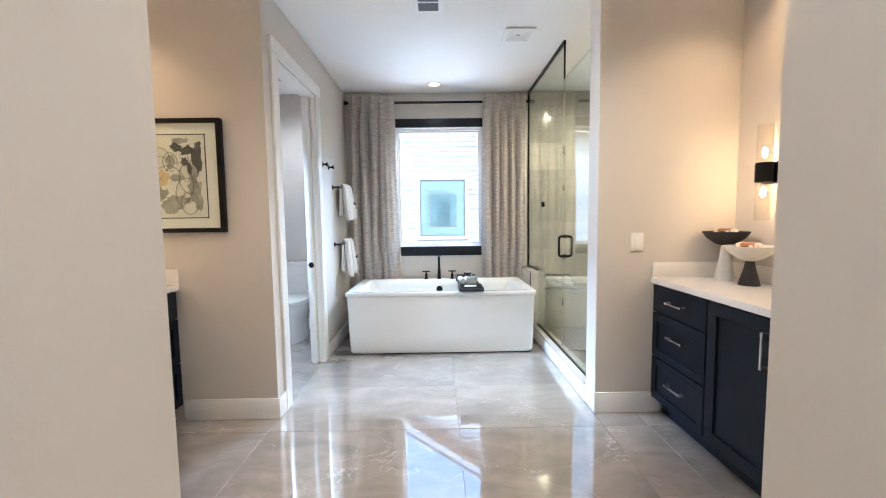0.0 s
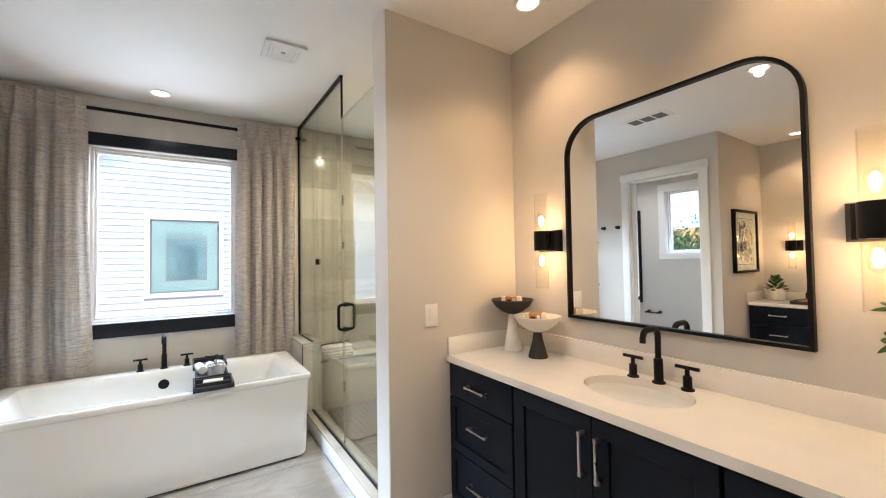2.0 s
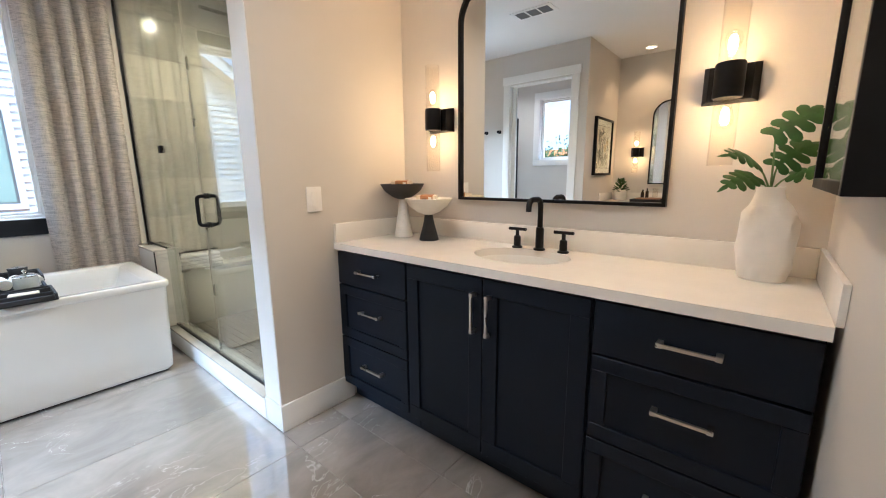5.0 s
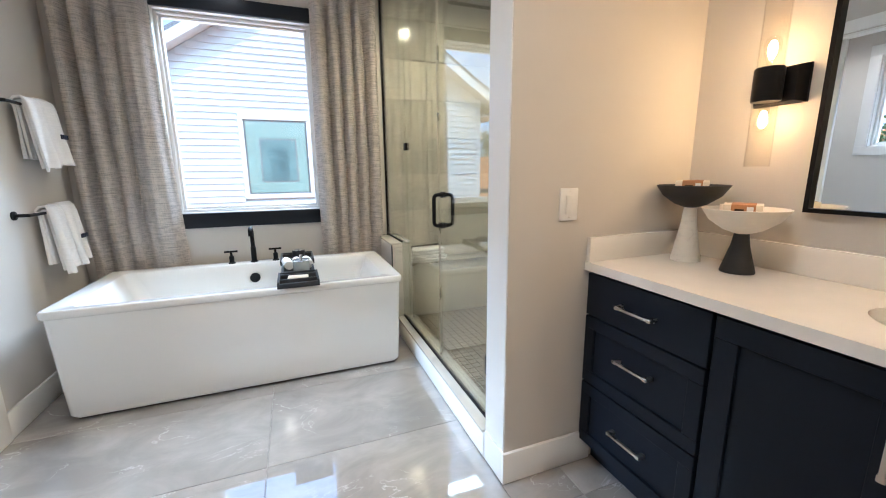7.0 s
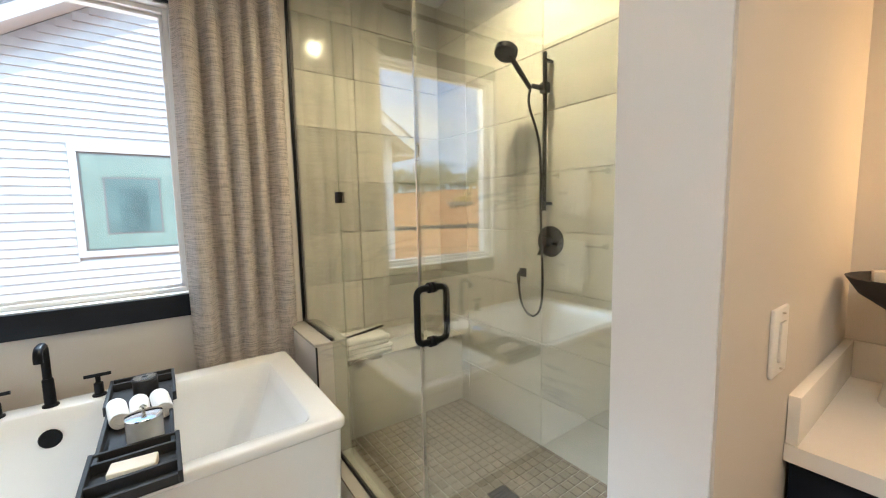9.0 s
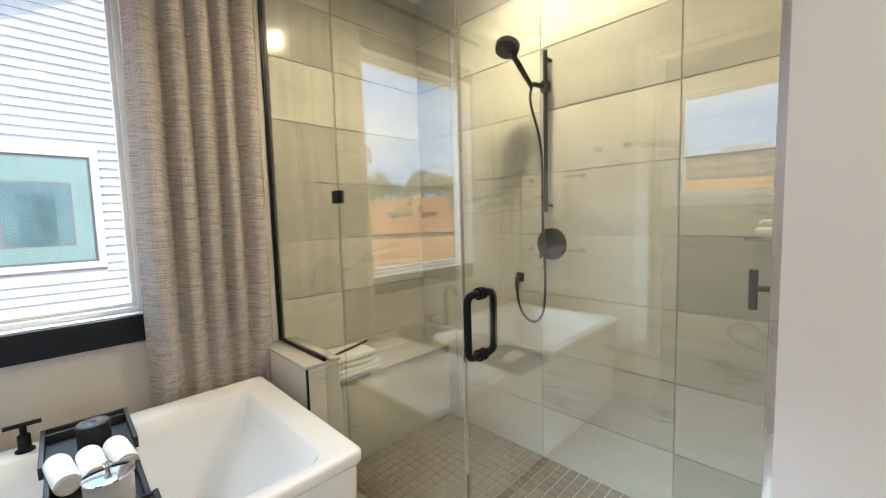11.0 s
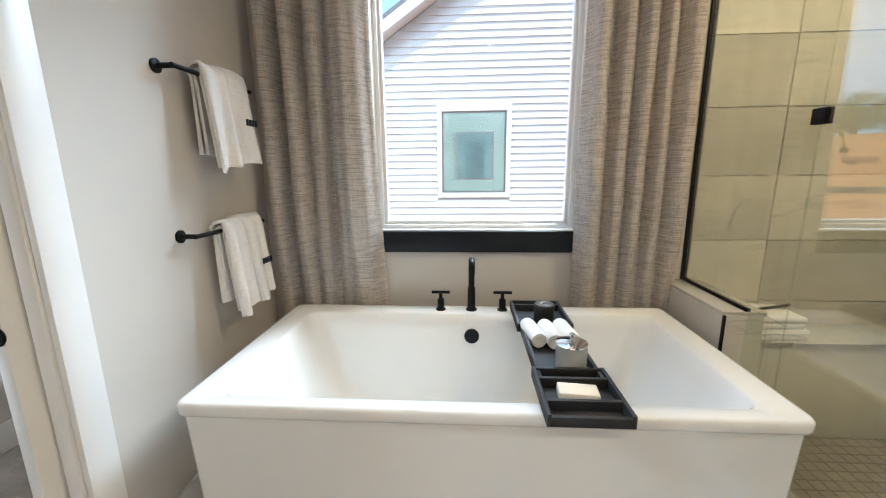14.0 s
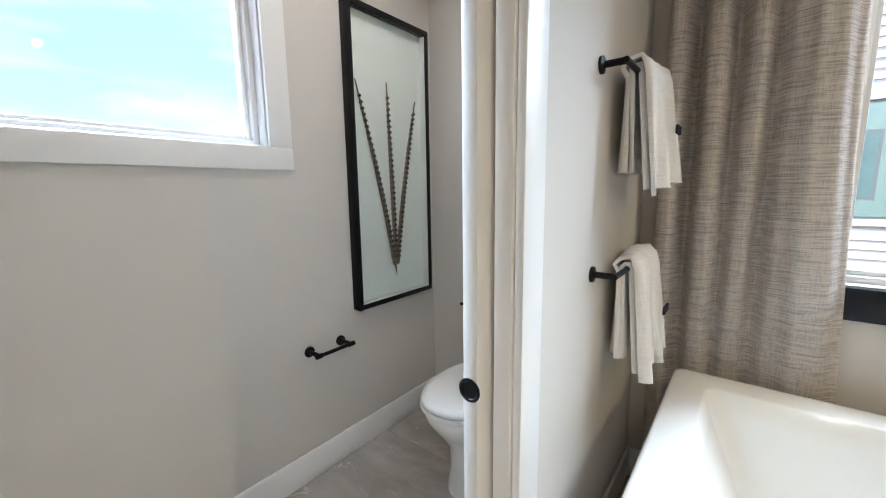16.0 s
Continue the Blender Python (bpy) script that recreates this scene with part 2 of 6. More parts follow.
def glass_material(name, tint, rough=0.0, ior=1.45):
    """A thin sheet: clear, slightly tinted, mirror-like at a slant."""
    m = bpy.data.materials.new(name)
    m.use_nodes = True
    nt = m.node_tree
    nt.nodes.remove(nt.nodes["Principled BSDF"])
    out = nt.nodes["Material Output"]
    tr, gl, mx, lw = nt.nodes.new("ShaderNodeBsdfTransparent"), nt.nodes.new("ShaderNodeBsdfGlossy"), nt.nodes.new("ShaderNodeMixShader"), nt.nodes.new("ShaderNodeLayerWeight")
    tr.inputs["Color"].default_value = (*tint, 1)
    gl.inputs["Roughness"].default_value = rough
    lw.inputs["Blend"].default_value = 0.5
    pw, ml = nt.nodes.new("ShaderNodeMath"), nt.nodes.new("ShaderNodeMath")
    pw.operation, ml.operation = "POWER", "MULTIPLY_ADD"
    pw.inputs[1].default_value = 5.0
    f0 = ((ior - 1) / (ior + 1)) ** 2
    ml.inputs[1].default_value, ml.inputs[2].default_value = 1 - f0, f0
    nt.links.new(lw.outputs["Facing"], pw.inputs[0])
    nt.links.new(pw.outputs[0], ml.inputs[0])
    nt.links.new(ml.outputs[0], mx.inputs[0])
    nt.links.new(tr.outputs[0], mx.inputs[1])
    nt.links.new(gl.outputs[0], mx.inputs[2])
    nt.links.new(mx.outputs[0], out.inputs["Surface"])
    return m


def glow(name, colour, strength):
    m = bpy.data.materials.new(name)
    m.use_nodes = True
    b = m.node_tree.nodes["Principled BSDF"]
    b.inputs["Base Color"].default_value = (*colour, 1)
    b.inputs["Emission Color"].default_value = (*colour, 1)
    b.inputs["Emission Strength"].default_value = strength
    return m


def fabric(name, colour, scale=420.0, strength=0.5, through_light=0.0, slub=0.15, open_weave=0.0):
    """Woven cloth: crossing threads with thicker slubs, lit partly from behind."""
    m = bpy.data.materials.new(name)
    m.use_nodes = True
    nt = m.node_tree
    N, K = nt.nodes, nt.links
    b = N["Principled BSDF"]
    b.inputs["Roughness"].default_value = 0.95
    b.inputs["Specular IOR Level"].default_value = 0.15
    b.inputs["Sheen Weight"].default_value = 0.2
    tc = N.new("ShaderNodeTexCoord")
    total = None
    for sx in ((1.2, 1.2, 0.12), (0.06, 0.06, 1.6)):
        mp, n = N.new("ShaderNodeMapping"), N.new("ShaderNodeTexNoise")
        mp.inputs["Scale"].default_value = sx
        n.inputs["Scale"].default_value, n.inputs["Detail"].default_value = scale * 0.35, 4.0
        K.new(tc.outputs["Object"], mp.inputs["Vector"])
        K.new(mp.outputs[0], n.inputs["Vector"])
        if total:
            a = N.new("ShaderNodeMath")
            a.operation = "MULTIPLY_ADD"
            a.inputs[1].default_value = 0.45
            K.new(total, a.inputs[0])
            K.new(n.outputs["Fac"], a.inputs[2])
            total = a.outputs[0]
        else:
            total = n.outputs["Fac"]
    mr = N.new("ShaderNodeMapRange")
    mr.inputs["From Min"].default_value, mr.inputs["From Max"].default_value = 0.54, 0.91
    mr.inputs["To Min"].default_value, mr.inputs["To Max"].default_value = 1 - slub, 1 + slub
    K.new(total, mr.inputs["Value"])
    hs = N.new("ShaderNodeHueSaturation")
    hs.inputs["Color"].default_value = (*colour, 1)
    K.new(mr.outputs[0], hs.inputs["Value"])
    K.new(hs.outputs[0], b.inputs["Base Color"])
    bp = N.new("ShaderNodeBump")
    bp.inputs["Strength"].default_value, bp.inputs["Distance"].default_value = strength, 0.0015
    K.new(total, bp.inputs["Height"])
    K.new(bp.outputs[0], b.inputs["Normal"])
    if through_light:
        t, mx = N.new("ShaderNodeBsdfTranslucent"), N.new("ShaderNodeMixShader")
        K.new(hs.outputs[0], t.inputs["Color"])
        mx.inputs[0].default_value = through_light
        K.new(b.outputs[0], mx.inputs[1])
        K.new(t.outputs[0], mx.inputs[2])
        last = mx.outputs[0]
        if open_weave:
            gap, hole, mx2 = N.new("ShaderNodeMapRange"), N.new("ShaderNodeBsdfTransparent"), N.new("ShaderNodeMixShader")
            gap.inputs["From Min"].default_value, gap.inputs["From Max"].default_value = 0.76, 0.58
            gap.inputs["To Min"].default_value, gap.inputs["To Max"].default_value = 0.0, open_weave
            K.new(total, gap.inputs["Value"])
            K.new(gap.outputs[0], mx2.inputs[0])
            K.new(last, mx2.inputs[1])
            K.new(hole.outputs[0], mx2.inputs[2])
            last = mx2.outputs[0]
        K.new(last, N["Material Output"].inputs["Surface"])
    return m


PAINT = material("wall_paint", (0.60, 0.565, 0.52), 0.75, vary=0.02, scale=2.0, bump=0.12, bump_scale=260)
CEILING = material("ceiling_paint", (0.80, 0.79, 0.77), 0.85, vary=0.015, scale=2.0, bump=0.1, bump_scale=220)
TRIM = material("trim_paint", (0.80, 0.79, 0.77), 0.35, vary=0.015, scale=3.0)
BLACKTRIM = material("black_trim_paint", (0.010, 0.012, 0.017), 0.45, vary=0.1, spec=0.25)
BLACK = material("matte_black_metal", (0.006, 0.006, 0.007), 0.4, vary=0.15, scale=20, spec=0.18)
NAVY = material("near_black_navy_paint", (0.006, 0.0095, 0.018), 0.42, vary=0.1, scale=4, bump=0.05, bump_scale=120, spec=0.17)
NICKEL = material("satin_nickel", (0.62, 0.58, 0.53), 0.28, 1.0, vary=0.04)
CHROME = material("chrome", (0.8, 0.8, 0.8), 0.08, 1.0, vary=0.01)
QUARTZ = material("white_quartz", (0.78, 0.75, 0.70), 0.18, vary=0.02, scale=9)
ACRYLIC = material("white_acrylic", (0.80, 0.79, 0.76), 0.12, vary=0.01, scale=3, coat=0.3)
CERAMIC = material("white_glazed_ceramic", (0.82, 0.81, 0.78), 0.1, vary=0.01, scale=4, coat=0.3)
FLOORTILE = stone("polished_greige_porcelain", (0.31, 0.282, 0.258), (0.45, 0.412, 0.38), (0.72, 0.70, 0.67), 0.03, 1.6, 0.006, 0.75, 0.9, (0.8, 1.4, 1))
FLOORTILE.node_tree.nodes["Principled BSDF"].inputs["Specular IOR Level"].default_value = 1.0
FLOORTILE.node_tree.nodes["Principled BSDF"].inputs["Coat Weight"].default_value = 0.9
FLOORTILE.node_tree.nodes["Principled BSDF"].inputs["Coat Roughness"].default_value = 0.02
FLOORTILE.node_tree.nodes["Principled BSDF"].inputs["Coat IOR"].default_value = 2.5
FLOORTILE.node_tree.nodes["Principled BSDF"].inputs["IOR"].default_value = 1.7
GROUT = material("floor_grout", (0.27, 0.25, 0.235), 0.8, vary=0.08, scale=30)
MARBLE = stone("veined_white_marble", (0.72, 0.68, 0.60), (0.54, 0.52, 0.47), (0.22, 0.22, 0.22), 0.14, 0.9, 0.022, 0.38, 0.8, (0.7, 0.5, 1.8), (38, 10, 20), 0.74, 1.08)
MOSAIC = stone("tumbled_stone_mosaic", (0.27, 0.225, 0.17), (0.20, 0.165, 0.125), (0.38, 0.33, 0.27), 0.45, 6.0, 0.02, 0.3, 0.8)
WALLGROUT = material("shower_grout", (0.78, 0.76, 0.70), 0.7, vary=0.05, scale=30)
GLASS = glass_material("shower_glass", (0.95, 0.98, 0.95), 0.0, 2.25)
PANE = glass_material("window_pane", (0.94, 0.97, 0.96))
MIRROR = material("mirror_silver", (0.93, 0.94, 0.93), 0.0, 1.0, vary=0.0)
MIRROR.node_tree.nodes["Principled BSDF"].inputs["Roughness"].default_value = 0.0
for link in [k for k in MIRROR.node_tree.links if k.to_socket.name == "Roughness"]:
    MIRROR.node_tree.links.remove(link)
LINEN = fabric("slubby_grey_linen", (0.70, 0.645, 0.59), 560, 0.4, 0.45, 0.09, 0.30)
TOWEL = fabric("white_terry_cloth", (0.80, 0.78, 0.75), 900, 0.9, 0.0, 0.06)
LED = glow("warm_led_disc", (1.0, 0.76, 0.45), 4.0)
FILAMENT = glow("warm_filament", (1.0, 0.66, 0.30), 40.0)
BULBGLASS = glass_material("clear_bulb_glass", (0.98, 0.97, 0.95), 0.0, 1.25)

# ---- setting ----
XL, XR, YW = -1.52, 2.66, 5.17
WING = 3.01


def wall(name, *boxes, label, mat=None):
    bm = bmesh.new()
    for b in boxes:
        box(*b, bm=bm)
    return structure(name, bm, mat or PAINT, label)


floor = structure("floor", box(XL - 0.2, XR + 0.35, -1.7, YW + 0.2, -0.12, -0.003), GROUT, "large polished greige porcelain floor tiles with pale veins")
wall("wall_east", (XR, XR + 0.16, 1.10, WING, 0, CEIL), label="greige painted wall behind the sink vanity")
wall("wing_wall_east", (1.76, XR + 0.3, WING, 3.17, 0, CEIL), label="greige painted wing wall between vanity and shower")
wall("wing_wall_west", (XL, -0.37, WING, 3.13, 0, CEIL), label="greige painted wing wall between vanity and toilet room")
wall("wall_west", (XL - 0.2, XL, -1.6, 3.42, 0, CEIL), (XL - 0.2, XL, 4.17, YW + 0.2, 0, CEIL), (XL - 0.2, XL, 3.42, 4.17, 0, 1.5), (XL - 0.2, XL, 3.42, 4.17, 2.42, CEIL),
     label="greige painted outer wall with the toilet room window")
wall("wall_north", (XL, 0.22, YW, YW + 0.2, 0, CEIL), (1.25, XR + 0.3, YW, YW + 0.2, 0, CEIL), (0.22, 1.25, YW, YW + 0.2, 0, 0.99), (0.22, 1.25, YW, YW + 0.2, 2.40, CEIL),
     label="greige painted wall with a large picture window over the bathtub")
wall("wall_toilet_room", (-0.48, -0.37, 3.13, 3.20, 0, CEIL), (-0.48, -0.37, 4.04, YW, 0, CEIL), (-0.48, -0.37, 3.20, 4.04, 2.42, CEIL), label="greige painted wall with the doorway to the toilet room")
wall("wall_shower", (2.83, XR + 0.3, 3.17, YW, 0, CEIL), label="wall behind the shower tiles")
wall("entry_wall_east", (1.26, XR + 0.16, 0.96, 1.10, 0, CEIL), label="greige painted wall beside the entry opening")
wall("entry_wall_west", (XL, 0.29, 0.96, 1.10, 0, CEIL), label="greige painted wall beside the entry opening")
wall("hall_wall_east", (1.26, 1.40, -1.6, 0.96, 0, CEIL), label="greige painted hallway wall")
wall("hall_wall_west", (0.15, 0.29, -1.6, 0.96, 0, CEIL), label="greige painted hallway wall")
wall("hall_wall_end", (XL, XR + 0.16, -1.74, -1.6, 0, CEIL), label="greige painted wall at the end of the hallway")
structure("ceiling", box(XL - 0.2, XR + 0.3, -1.74, YW + 0.2, CEIL, CEIL + 0.15), CEILING, "flat white painted ceiling")


def base(name, x0, x1, y0, y1, h=0.14):
    return structure(name, box(x0, x1, y0, y1, 0, h, 0.004), TRIM, "tall white painted baseboard")


base("baseboard", 1.747, 2.19, WING - 0.015, WING)
base("baseboard", 1.747, 1.76, WING, 3.165)
base("baseboard", -0.99, -0.355, WING - 0.015, WING)
base("baseboard", -0.37, -0.355, WING, 3.112)
base("baseboard", -0.37, -0.355, 4.135, YW)
base("baseboard", XL, XL + 0.015, 3.13, YW)
base("baseboard", XL + 0.015, -0.48, YW - 0.015, YW)
base("baseboard", XL + 0.015, -0.48, 3.13, 3.145)
base("baseboard", -0.355, 1.70, YW - 0.015, YW)
base("baseboard", 1.26, 2.14, 1.10, 1.115)
base("baseboard", -1.0, 0.29, 1.10, 1.115)
base("baseboard", 0.29, 0.305, -1.6, 0.96)
base("baseboard", 1.245, 1.26, -1.6, 0.96)

structure("trim", box(1.756, 1.76, WING + 0.004, 3.17, 0.14, CEIL), TRIM, "white painted end of the wing wall")
# doorway of the toilet room, with a pocket door pushed back into the wall
door = tagged(thing("door_1", "open white pocket door pushed into the wall, white cased opening", "door", (-0.43, 3.6, 0)), kind="structure")
for side in (-0.37, -0.48):
    s = 1 if side > -0.4 else -1
    x0, x1 = sorted((side, side + (0.02 if s > 0 else -0.01)))
    for y0, y1 in ((3.112, 3.205), (4.035, 4.13)):
        part("casing", box(x0, x1, y0, y1, 0, 2.43, 0.003), TRIM, door)
    part("casing", box(x0, x1 + (0.003 if s > 0 else 0), 3.10, 4.14, 2.43, 2.525, 0.003), TRIM, door)
for y0, y1 in ((3.20, 3.215), (4.025, 4.04)):
    for x0, x1 in ((-0.48, -0.458), (-0.41, -0.37)):
        part("jamb", box(x0, x1, y0, y1, 0, 2.42, 0.002), TRIM, door)
part("jamb", box(-0.46, -0.41, 3.20, 3.208, 0, 2.42), TRIM, door)
part("head_jamb", box(-0.48, -0.37, 3.215, 4.025, 2.405, 2.42), TRIM, door)
leaf = part("door_leaf", box(-0.452, -0.418, 3.975, 4.6, 0.01, 2.40, 0.002), TRIM, door)
bm = bmesh.new()
lathe([(0.0, 0), (0.024, 0), (0.026, 0.003), (0.02, 0.005), (0.018, 0.002), (0.0, 0.002)], seg=24, bm=bm, cap=False)
bmesh.ops.transform(bm, matrix=pose(-0.435, 3.975, 0.92, 90, 0, 0), verts=bm.verts)
part("edge_pull", bm, BLACK, leaf, "round matte black edge pull")


def picture_window(name, label, axis, a0, a1, z0, z1, at, out, casing, casing_mat, head=0.1, foot=0.11):
    """A fixed window in a wall plane; axis x or y along the wall, out: +1 or -1 to the outside."""
    w = tagged(thing(name, label, "window", ((a0 + a1) / 2, at, z0) if axis == "x" else (at, (a0 + a1) / 2, z0)), kind="structure")

    def b(u0, u1, d0, d1, v0, v1, bev=0.003):
        d0, d1 = sorted((at + out * d0, at + out * d1))
        return box(u0, u1, d0, d1, v0, v1, bev) if axis == "x" else box(d0, d1, u0, u1, v0, v1, bev)
    c = casing
    part("head_casing", b(a0 - c, a1 + c, -0.02, 0, z1, z1 + head), casing_mat, w)
    part("apron", b(a0 - c, a1 + c, -0.02, 0, z0 - foot, z0), casing_mat, w)
    part("side_casing", b(a0 - c, a0, -0.018, 0, z0, z1), casing_mat, w)
    part("side_casing", b(a1, a1 + c, -0.018, 0, z0, z1), casing_mat, w)
    # lining and vinyl frame in two steps
    for n, (i0, i1, d0, d1) in {"lining": (0.0, 0.006, 0.0, 0.08), "outer_frame": (0.006, 0.028, 0.05, 0.13), "inner_frame": (0.028, 0.045, 0.075, 0.12)}.items():
        part(n, b(a0 + i0, a0 + i1, d0, d1, z0 + i0, z1 - i0), TRIM, w)
        part(n, b(a1 - i1, a1 - i0, d0, d1, z0 + i0, z1 - i0), TRIM, w)
        part(n, b(a0 + i1, a1 - i1, d0, d1, z0 + i0, z0 + i1), TRIM, w)
        part(n, b(a0 + i1, a1 - i1, d0, d1, z1 - i1, z1 - i0), TRIM, w)
    p = part("pane", b(a0 + 0.042, a1 - 0.042, 0.095, 0.101, z0 + 0.042, z1 - 0.042, 0), PANE, w)
    p.visible_shadow = False
    return w


picture_window("window_1", "large fixed window in white vinyl with flat black casing", "x", 0.22, 1.25, 0.99, 2.40, YW, 1, 0.10, BLACKTRIM, 0.10, 0.11)
picture_window("window_2", "square white vinyl window with broad white casing", "y", 3.42, 4.17, 1.50, 2.42, XL, -1, 0.095, TRIM, 0.10, 0.087)

# ---- shower ----
GX = 1.80
curb = structure("shower_curb", box(1.745, 1.875, 3.17, 4.69, 0, 0.125, 0.004), TRIM, "low white shower curb with pale stone top")
part("curb_cap", box(1.74, 1.88, 3.17, 4.69, 0.125, 0.14, 0.003), MARBLE, curb)
part("sill_channel", box(GX - 0.008, GX + 0.008, 3.17, 4.69, 0.14, 0.155), BLACK, curb)
structure("shower_pan", box(1.875, 2.83, 3.17, YW, -0.003, 0.022), WALLGROUT, "mortar bed of the shower floor")
knee = structure("knee_wall", box(1.715, 1.865, 4.70, YW, 0, 0.725), PAINT, "short tiled knee wall between bathtub and shower")
part("cap", box(1.705, 1.875, 4.69, YW, 0.725, 0.74, 0.003), MARBLE, knee)
part("end_tile", box(1.715, 1.865, 4.688, 4.70, 0, 0.725, 0.002), MARBLE, knee)
part("side_tile", box(1.865, 1.873, 4.70, YW, 0.02, 0.725, 0.002), MARBLE, knee)
part("edge_strip", box(1.712, 1.717, 4.684, 4.70, 0, 0.725), BLACK, knee)
bench = tagged(thing("shower_bench", "built-in marble tiled shower bench with dark metal edge", "bench", (2.3, 5.05, 0)), kind="structure")
part("bench_front", box(1.874, 2.828, 4.93, YW, 0.02, 0.49, 0.001), MARBLE, bench)
part("bench_top", box(1.874, 2.828, 4.925, YW, 0.49, 0.505, 0.001), MARBLE, bench)
part("edge_strip", box(1.874, 2.828, 4.919, 4.925, 0.488, 0.507), NICKEL, bench)

enc = thing("shower_enclosure", "frameless clear glass shower enclosure with matte black hardware", "shower", (GX, 4.1, 0.14))
enc["kind"] = "structure"


def pane(name, y0, y1, z0, z1, label=""):
    p = part(name, box(GX - 0.005, GX + 0.005, y0, y1, z0, z1), GLASS, enc, label)
    p.visible_shadow = False
    return p


door_pane = pane("glass_door", 3.185, 3.845, 0.157, 2.48, "hinged clear glass door panel")
pane("glass_panel", 3.852, 4.508, 0.155, CEIL - 0.03)
pane("glass_panel", 4.512, YW - 0.01, 0.757, CEIL - 0.03)
pane("glass_panel_foot", 4.512, 4.685, 0.155, 0.757)
part("top_channel", box(GX - 0.01, GX + 0.01, 3.85, YW, CEIL - 0.03, CEIL - 0.002), BLACK, enc)
part("top_edge", box(GX - 0.007, GX + 0.007, 3.846, 3.853, 2.48, CEIL - 0.03), BLACK, enc)
part("door_header", box(GX - 0.006, GX + 0.006, 3.17, 3.85, 2.482, 2.492), GLASS, enc)
part("wall_channel", box(GX - 0.012, GX + 0.012, YW - 0.012, YW, 0.74, CEIL - 0.03), BLACK, enc)
part("hinge_jamb", box(GX - 0.008, GX + 0.008, 3.17, 3.184, 0.15, 2.48), NICKEL, enc)
part("seal_strip", box(GX - 0.006, GX + 0.006, 3.8455, 3.8515, 0.157, 2.48), NICKEL, enc, "thin clear door seal")
part("knee_channel", box(GX - 0.009, GX + 0.009, 4.69, YW, 0.741, 0.756), BLACK, enc)
for z in (1.455,):
    part("glass_clamp", box(GX - 0.014, GX + 0.014, 4.485, 4.535, z - 0.025, z + 0.025, 0.003), BLACK, enc, "square matte black glass clamp")
for z in (0.42,):
    part("hinge", box(GX - 0.02, GX + 0.02, 3.172, 3.235, z - 0.045, z + 0.045, 0.004), BLACK, enc, "matte black glass hinge")
for s in (-1, 1):
    pts = bent([(GX + s * 0.006, 3.785, 1.155), (GX + s * 0.055, 3.785, 1.155), (GX + s * 0.055, 3.785, 0.985), (GX + s * 0.006, 3.785, 0.985)], 0.025)
    hnd = part("pull_handle", tube(pts, 0.0105, 12), BLACK, enc, "matte black D-shaped pull handle")
    for z in (1.155, 0.985):
        c = lathe([(0.017, 0), (0.017, 0.008)], seg=16)
        bmesh.ops.transform(c, matrix=pose(GX + s * 0.005, 3.785, z, 0, 90 * s, 0), verts=c.verts)
        part("washer", c, BLACK, hnd)


def tile_field(parent, name, mat, u0, u1, v0, v1, tw, th, gap, place, thick=0.01, u_origin=0.0, v_origin=0.0):
    """Separate tiles over a field, cut at its borders. place(u, v, d) gives the world point."""
    shared = {}
    u = u0 - ((u0 - u_origin) % tw)
    while u < u1 - 1e-4:
        v = v0 - ((v0 - v_origin) % th)
        while v < v1 - 1e-4:
            a0, a1, b0, b1 = max(u, u0) + gap / 2, min(u + tw, u1) - gap / 2, max(v, v0) + gap / 2, min(v + th, v1) - gap / 2
            if a1 - a0 > 0.008 and b1 - b0 > 0.008:
                w, h = round(a1 - a0, 4), round(b1 - b0, 4)
                if (w, h) not in shared:
                    e = min(0.0015, w / 5)
                    o, X, Y, D = place(0, 0, 0), place(1, 0, 0) - place(0, 0, 0), place(0, 1, 0) - place(0, 0, 0), place(0, 0, 1) - place(0, 0, 0)
                    b = bmesh.new()
                    lo = [b.verts.new(X * x + Y * y) for x, y in ((0, 0), (w, 0), (w, h), (0, h))]
                    mi = [b.verts.new(X * x + Y * y + D * (thick - e)) for x, y in ((0, 0), (w, 0), (w, h), (0, h))]
                    hi = [b.verts.new(X * x + Y * y + D * thick) for x, y in ((e, e), (w - e, e), (w - e, h - e), (e, h - e))]
                    for r, s in ((lo, mi), (mi, hi)):
                        for i in range(4):
                            b.faces.new((r[i], r[(i + 1) % 4], s[(i + 1) % 4], s[i]))
                    b.faces.new(hi)
                    bmesh.ops.recalc_face_normals(b, faces=b.faces)
                    if hi[0].link_faces and b.faces[:][-1].normal.dot(D) < 0:
                        bmesh.ops.reverse_faces(b, faces=b.faces)
                    me = bpy.data.meshes.new(name)
                    b.to_mesh(me)
                    b.free()
                    me.materials.append(mat)
                    shared[(w, h)] = me
                ob = new(name, shared[(w, h)])
                ob.location = place(a0, b0, 0)
                ob.parent = parent
                ob.matrix_parent_inverse = parent.matrix_basis.inverted()
            v += th
        u += tw


